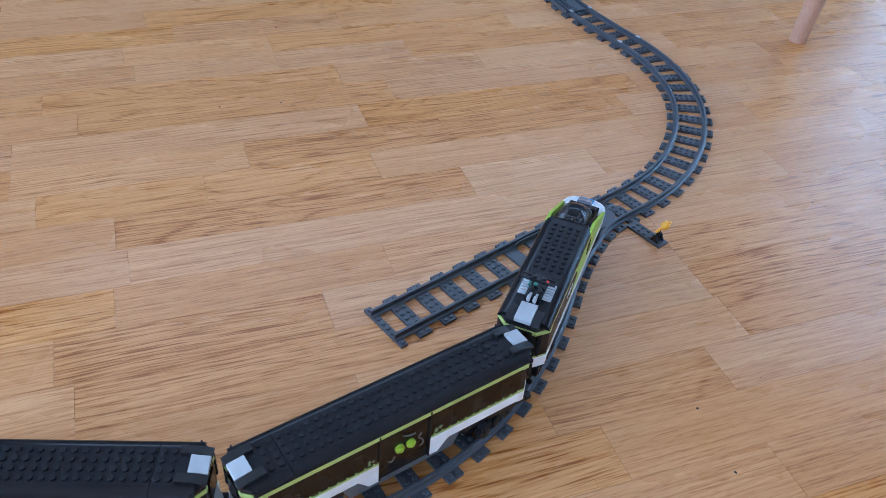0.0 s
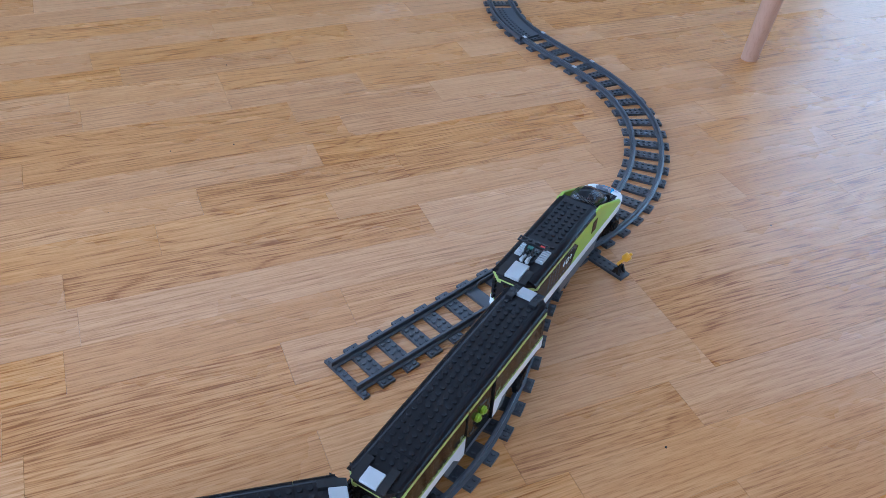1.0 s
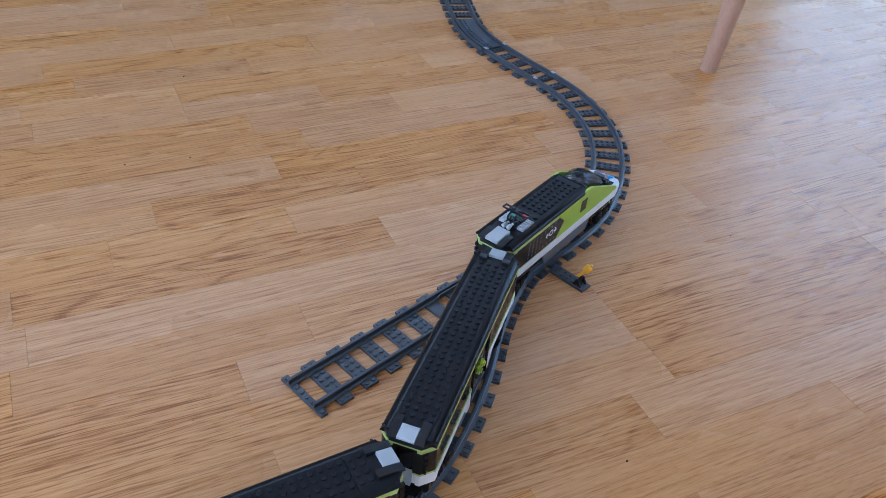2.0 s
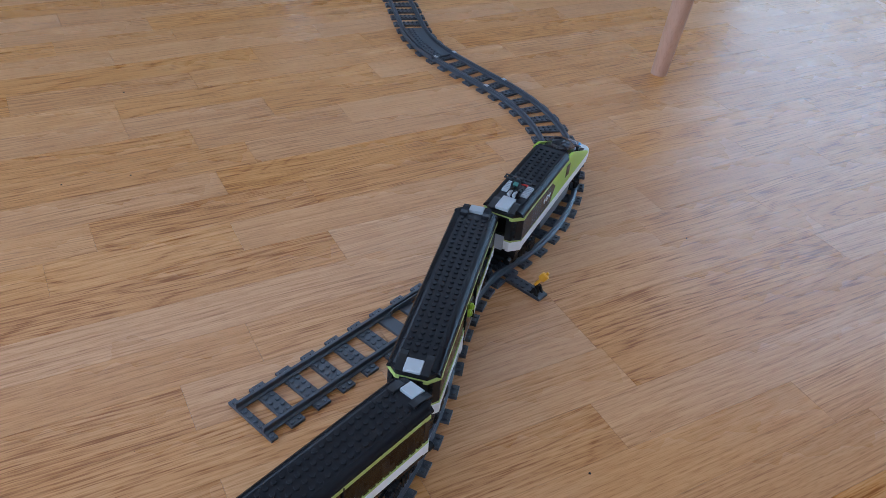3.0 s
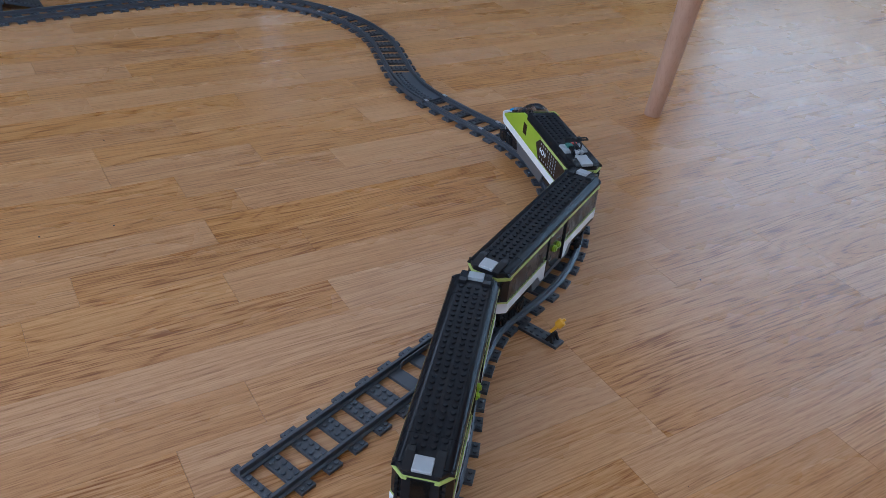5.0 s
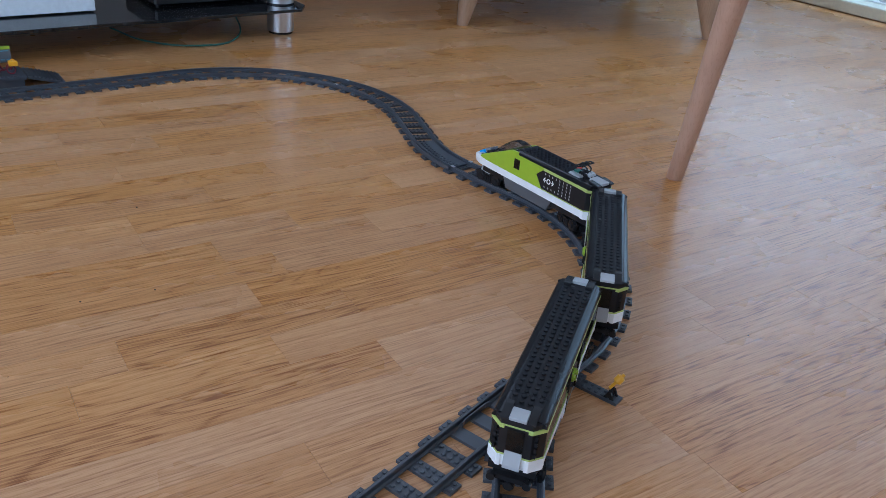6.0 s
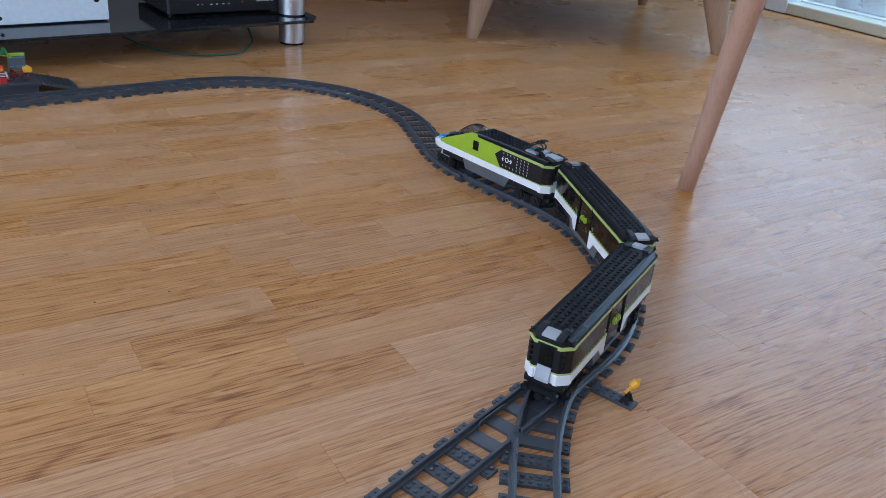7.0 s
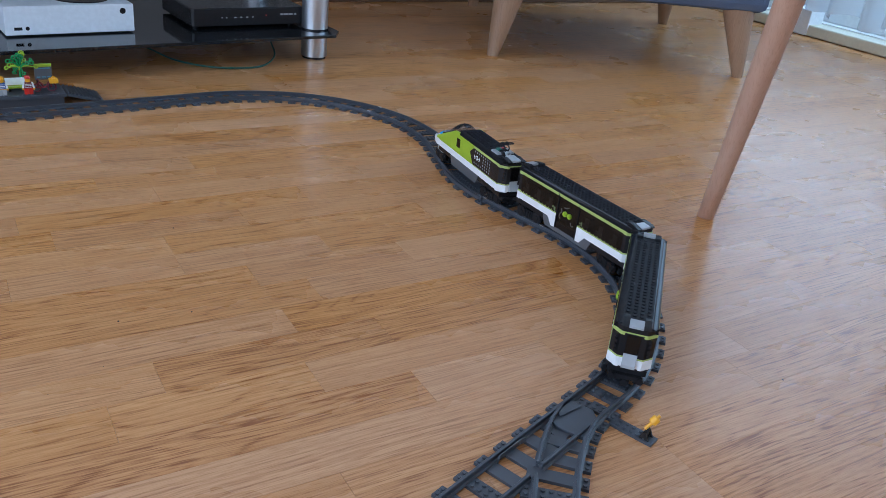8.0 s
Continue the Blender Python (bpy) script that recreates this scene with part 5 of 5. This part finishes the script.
def cables():
    def c(name, pts, r, mat, label):
        ob = wire(name, [tuple(ROOM @ Vector((p[0] - 0.045, p[1] - 0.185, p[2]))) for p in pts], r, mat)
        tagged(ob, label, "cable")
    c("cable", ((0.44, 2.52, 0.004), (0.50, 2.36, 0.004), (0.60, 2.30, 0.004), (0.69, 2.33, 0.004), (0.76, 2.52, 0.03), (0.80, 2.80, 0.10), (0.80, 2.85, 0.30)), 0.0022, M_CABLE_G, "thin green cable drooping to the floor below the shelf")
    c("cable", ((0.82, 2.62, 0.16), (0.91, 2.62, 0.145), (0.97, 2.62, 0.165), (1.01, 2.64, 0.22), (1.02, 2.66, 0.42)), 0.0048, M_CABLE_W, "pale cable looping beside the stand")
    c("cable", ((0.82, 2.65, 0.14), (0.92, 2.65, 0.122), (0.99, 2.65, 0.145), (1.035, 2.67, 0.21), (1.045, 2.69, 0.42)), 0.0045, M_CABLE_B, "black cable looping beside the stand")
    c("cable", ((0.345, 2.50, SHELF + 0.004), (0.37, 2.56, SHELF + 0.02), (0.40, 2.62, SHELF + 0.004), (0.36, 2.70, SHELF + 0.004), (0.41, 2.76, SHELF + 0.05)), 0.003, M_CABLE_B, "black cable on the glass shelf")
    c("cable", ((0.36, 2.43, SHELF + 0.004), (0.39, 2.50, SHELF + 0.012), (0.35, 2.60, SHELF + 0.03), (0.38, 2.72, SHELF + 0.06)), 0.0026, M_CABLE_B, "black cable on the glass shelf")


cables()


# ---------------------------------------------------------------- station platform
PLAT = ROOM @ pose(0.146, 1.903, 0, 0, 0, 2.3)
PZ = 0.0235


def platform():
    t = thing("toy_platform", PLAT, "dark grey toy station platform with a ribbed ramp beside the track", "toy platform")
    bm = bmesh.new()
    box(bm, -0.36, 0.0, 0.0, 0.075, PZ - 0.0064, PZ)
    box(bm, -0.36, -0.004, 0.006, 0.012, 0.0, PZ - 0.0064)
    part("deck", bm, M_GREY, t, bevel=0.0005)
    for y in (0.004, 0.068):
        bm = bmesh.new()
        for i in range(44):
            box(bm, -0.358 + i * 0.008, -0.352 + i * 0.008, y, y + 0.005, PZ, PZ + 0.0012)
        part("deck_edge", bm, M_GREY, t, "ribbed edge of the deck")
    for x in (-0.34, -0.18, -0.028):
        for y in (0.014, 0.052):
            bm = bmesh.new()
            box(bm, x, x + 0.016, y, y + 0.016, 0.0, PZ - 0.0066)
            part("support", bm, M_BLACK, t)
    bm = bmesh.new()
    prism(bm, [(0.002, PZ - 0.006), (0.002, PZ - 0.001), (0.070, 0.0045), (0.072, 0.0), (0.066, 0.0)], 0.004, 0.07)
    part("ramp", bm, M_GREY, t, bevel=0.0005)
    bm = bmesh.new()
    for k in range(9):
        f = (k + 0.5) / 9.5
        x, z = 0.002 + 0.068 * f, PZ - 0.001 + (0.0045 - PZ + 0.001) * f
        box(bm, x - 0.0018, x + 0.0018, 0.005, 0.069, z - 0.001, z + 0.0022)
    part("ramp_ribs", bm, M_GREY, t)


platform()


def figurine(x, y, suit, top, cap, label):
    """A small toy figure, one plain mesh."""
    bm = bmesh.new()
    mats = [suit, top, M_YELLOW, cap, M_WHITE]
    def add(fn, mi):
        n0 = len(bm.faces)
        fn()
        bm.faces.ensure_lookup_table()
        for f in bm.faces[n0:]:
            f.material_index = mi
    for s in (-1, 1):
        add(lambda: box(bm, s * 0.0041 - 0.0037, s * 0.0041 + 0.0037, -0.004, 0.004, 0.0, 0.0115), 0)
    add(lambda: prism(bm, [(-0.0079, 0.0118), (0.0079, 0.0118), (0.0058, 0.0245), (-0.0058, 0.0245)], -0.0038, 0.0038), 1)
    for s in (-1, 1):
        add(lambda: prism(bm, [(s * 0.0080, 0.0135), (s * 0.0112, 0.0135), (s * 0.0090, 0.0240), (s * 0.0062, 0.0240)], -0.0046, 0.0020), 4)
        add(lambda: tube(bm, s * 0.0098, -0.0032, 0.0100, 0.0136, 0.0017, n=8), 2)
    for z in (0.0145, 0.0175, 0.0205):
        add(lambda: box(bm, -0.0060, 0.0060, -0.0041, -0.0037, z, z + 0.0012), 4)
    add(lambda: box(bm, -0.0079, 0.0079, -0.0040, 0.0040, 0.0115, 0.0125), 3)
    add(lambda: tube(bm, 0, 0, 0.0244, 0.0258, 0.0030, n=10), 2)
    add(lambda: tube(bm, 0, 0, 0.0258, 0.0335, 0.0049, n=14), 2)
    add(lambda: tube(bm, 0, 0, 0.0322, 0.0366, 0.0054, 0.0044, n=14), 3)
    add(lambda: box(bm, -0.0042, 0.0042, -0.0088, -0.0030, 0.0326, 0.0336), 3)
    ob = put("figurine", bm, mats)
    ob.matrix_world = PLAT @ pose(x, y, PZ)
    tagged(ob, label, "toy figure", "toy figures on the platform")


figurine(-0.066, 0.012, M_RED, M_DKRED, M_RED, "toy figure in red standing on the platform")
figurine(-0.112, 0.016, M_LGREY, M_NAVY, M_YELLOW, "toy figure in blue and grey on the platform")


def toy_tree():
    t = thing("toy_plant", PLAT @ pose(-0.072, 0.052, PZ), "green toy plant with curled fronds on the platform", "toy plant")
    bm = bmesh.new()
    tube(bm, 0, 0, 0.0, 0.041, 0.0026)
    part("stem", bm, M_GREEN, t)
    rnd = random.Random(2)
    for k in range(24):
        a, e = 2.4 * k, -0.8 + 2.3 * rnd.random()
        r = 0.012 + 0.014 * rnd.random()
        d = Vector((math.cos(a) * math.cos(e), 0.5 * math.sin(a) * math.cos(e), math.sin(e)))
        p = Vector((0, 0, 0.043))
        tip = p + d * r
        pts = [p, p + d * r * 0.55 + Vector((0, 0, 0.002)), tip]
        side_ = Vector((-d.z, 0.2, d.x)) * 0.0038
        loop = [tip, tip + d * 0.004 + side_, tip + d * 0.0075, tip + d * 0.004 - side_, tip]
        wire("frond", [tuple(q) for q in pts + loop[1:]], 0.0013, M_GREEN if k % 3 else M_LIME, t)


toy_tree()


def toy_sign():
    t = thing("toy_sign", PLAT @ pose(-0.030, 0.060, PZ), "dark information board with a lime top edge", "toy sign")
    bm = bmesh.new()
    for x in (-0.014, 0.012):
        box(bm, x, x + 0.003, 0.0, 0.004, 0.0, 0.014)
    part("post", bm, M_BLACK, t)
    bm = bmesh.new()
    box(bm, -0.016, 0.016, 0.0, 0.004, 0.0141, 0.040)
    part("board", bm, M_MGREY, t, "dark grey board", bevel=0.0004)
    bm = bmesh.new()
    box(bm, -0.016, 0.016, -0.0005, 0.0045, 0.0401, 0.046)
    part("cap", bm, M_LIME, t, "lime top edge")
    bm = bmesh.new()
    for z, a, b in ((0.036, -0.012, 0.013), (0.0185, -0.013, -0.006), (0.0185, -0.003, 0.004), (0.0185, 0.007, 0.013)):
        box(bm, a, b, -0.0004, -0.0001, z, z + 0.0022)
    part("lettering", bm, plastic("sign_blue", (0.12, 0.30, 0.40), 0.4), t, "plain pale blue bars")


toy_sign()


def toy_bench():
    t = thing("toy_bench", PLAT @ pose(-0.076, 0.040, PZ), "white and lime toy bench", "toy bench")
    bm = bmesh.new()
    box(bm, -0.026, 0.012, 0.006, 0.010, 0.010, 0.024)
    part("backrest", bm, M_WHITE, t, bevel=0.0006)
    bm = bmesh.new()
    box(bm, -0.026, 0.012, -0.006, 0.0058, 0.006, 0.0095)
    part("seat", bm, M_LIME, t, bevel=0.0004)
    for x in (-0.022, 0.004):
        bm = bmesh.new()
        box(bm, x, x + 0.004, -0.004, 0.009, 0.0, 0.0058)
        part("leg", bm, M_BLACK, t)


toy_bench()


def toy_bicycle():
    t = thing("toy_bicycle", PLAT @ pose(-0.036, 0.022, PZ), "dark red toy bicycle with a yellow box", "toy bicycle")
    for x in (-0.014, 0.014):
        pts = [(x + 0.0075 * math.cos(2 * math.pi * k / 8), 0, 0.009 + 0.0075 * math.sin(2 * math.pi * k / 8)) for k in range(9)]
        w = wire("wheel", pts, 0.0014, M_DKRED, t)
    wire("frame", ((-0.014, 0, 0.009), (-0.008, 0, 0.019), (0.002, 0, 0.010), (0.010, 0, 0.019), (0.014, 0, 0.009)), 0.0016, M_DKRED, t)
    wire("frame", ((-0.014, 0, 0.009), (0.002, 0, 0.010)), 0.0016, M_DKRED, t)
    wire("handlebar", ((-0.010, -0.006, 0.024), (-0.009, 0, 0.023), (-0.010, 0.006, 0.024)), 0.0013, M_DKRED, t)
    wire("stem", ((-0.009, 0, 0.023), (-0.008, 0, 0.019)), 0.0013, M_DKRED, t)
    bm = bmesh.new()
    box(bm, 0.010, 0.026, -0.006, 0.006, 0.0175, 0.0265)
    part("box", bm, M_YELLOW, t, "yellow delivery box", bevel=0.0006)
    wire("box_handle", ((0.014, 0, 0.0265), (0.018, 0, 0.0300), (0.022, 0, 0.0265)), 0.001, M_YELLOW, t)


toy_bicycle()


# ---------------------------------------------------------------- small specks of dirt on the boards
def crumbs():
    rnd = random.Random(11)
    bm = bmesh.new()
    spots = [(-0.2347, 1.2748), (-0.1909, 1.0355), (-0.2728, 1.0154), (0.5165, 0.8605), (0.2829, 0.5115), (0.30, 0.44)]
    for _ in range(40):
        spots.append((rnd.uniform(-0.7, 1.3), rnd.uniform(0.45, 2.2)))
    for k, (x, y) in enumerate(spots):
        r = 0.0016 if k < 6 else rnd.uniform(0.0003, 0.0008)
        a = rnd.uniform(0, 6.28)
        ring0 = [(x + r * rnd.uniform(0.6, 1.2) * math.cos(a + 1.05 * i), y + r * rnd.uniform(0.6, 1.2) * math.sin(a + 1.05 * i), 0.0001) for i in range(6)]
        ring1 = [(x + (p[0] - x) * 0.5, y + (p[1] - y) * 0.5, 0.0001 + r * 0.5) for p in ring0]
        loft(bm, [ring0, ring1])
    ob = put("crumbs", bm, M_CRUMB)
    tagged(ob, "tiny dark crumbs scattered over the wooden floor", "crumbs", kind="stuff")


crumbs()


# ---------------------------------------------------------------- floor boards (in the room's u, v)
STRIP = 0.0615
V_REF = 0.828
KNOWN = {-1: [-0.071, 0.355, 0.539], 2: [0.266, 0.70], 0: [0.250, 0.635, 0.835], -3: [0.213], -2: [-0.06, 0.785], -4: [0.541], -5: [0.541], -6: [0.546], -8: [0.335],
         3: [-0.107], 8: [0.0], 6: [0.18, 0.594], 5: [-0.027, 0.18], 9: [0.206]}

PALE = [(2, 0.266), (-1, 0.355), (-3, 0.213), (6, 0.18), (6, 0.594), (9, 0.206), (8, 0.0)]   # strips that stand out lighter: row, end


def floor():
    bm = bmesh.new()
    box(bm, U0 - 0.15, U1 + 0.2, V0 - 0.2, V1 + 0.15, -0.06, -0.0016)
    f = put("floor", bm, M_GAP)
    f.matrix_world = ROOM
    tagged(f, "warm oak laminate floor of narrow staggered strips", "floor", kind="structure")
    rnd = random.Random(21)
    near, rest = [], []
    g = 0.00012
    k0, k1 = math.floor((V0 - V_REF) / STRIP) , math.ceil((V1 - V_REF) / STRIP)
    for k in range(k0, k1 + 1):
        v0 = V_REF + k * STRIP
        v1 = min(v0 + STRIP, V1 + 0.1)
        known = sorted(KNOWN.get(k, []))
        ends = list(known) if known else [rnd.uniform(-0.2, 0.3)]
        # fill between, then outwards
        u = ends[-1]
        while u < U1 + 0.1:
            u += rnd.choice((0.21, 0.28, 0.35, 0.42, 0.47)) + rnd.uniform(-0.02, 0.02)
            ends.append(u)
        u = ends[0]
        while u > U0 - 0.1:
            u -= rnd.choice((0.21, 0.28, 0.35, 0.42, 0.47)) + rnd.uniform(-0.02, 0.02)
            ends.insert(0, u)
        for a, b in zip(ends, ends[1:]):
            a, b = max(a, U0 - 0.1), min(b, U1 + 0.1)
            if b - a < 0.004:
                continue
            uc, vc = (a + b) / 2, (v0 + v1) / 2
            p = ROOM @ Vector((uc, vc, 0))
            spec = (a + g, b - g, v0 + g, v1 - g)
            (near if -0.75 < p.x < 1.15 and 0.25 < p.y < 1.95 else rest).append(spec)
    for a, b, c, d in near[:300]:
        bm = bmesh.new()
        hx, hy = (b - a) / 2, (d - c) / 2
        box(bm, -hx, hx, -hy, hy, -0.0016, 0.0)
        row = round((c - g - V_REF) / STRIP)
        pale = any(k == row and abs(u - (a - g)) < 0.002 for k, u in PALE)
        ob = part("plank", bm, M_FLOOR_PALE if pale else M_FLOOR, f)
        ob.location = ((a + b) / 2, (c + d) / 2, 0)
    bm = bmesh.new()
    for a, b, c, d in rest + near[300:]:
        box(bm, a, b, c, d, -0.0016, 0.0)
    ob = part("plank_field", bm, M_FLOOR, f, "further oak laminate strips")
    ob["kind"] = "stuff"


floor()


# ---------------------------------------------------------------- what moves
def motions():
    for (ob, off), trucks in zip(TRAIN, TRUCKS):
        rows, truck_rows, wheel_rows = car_rows(off, trucks)
        walk(ob, rows)
        for (b, wheels), tr in zip(trucks, truck_rows):
            walk(b, tr)
            for w in wheels:
                x = w.location.x
                walk(w, [(t, pose(x, 0, RAIL_TOP + 0.0083, 0, a, 0)) for t, a in wheel_rows])


motions()
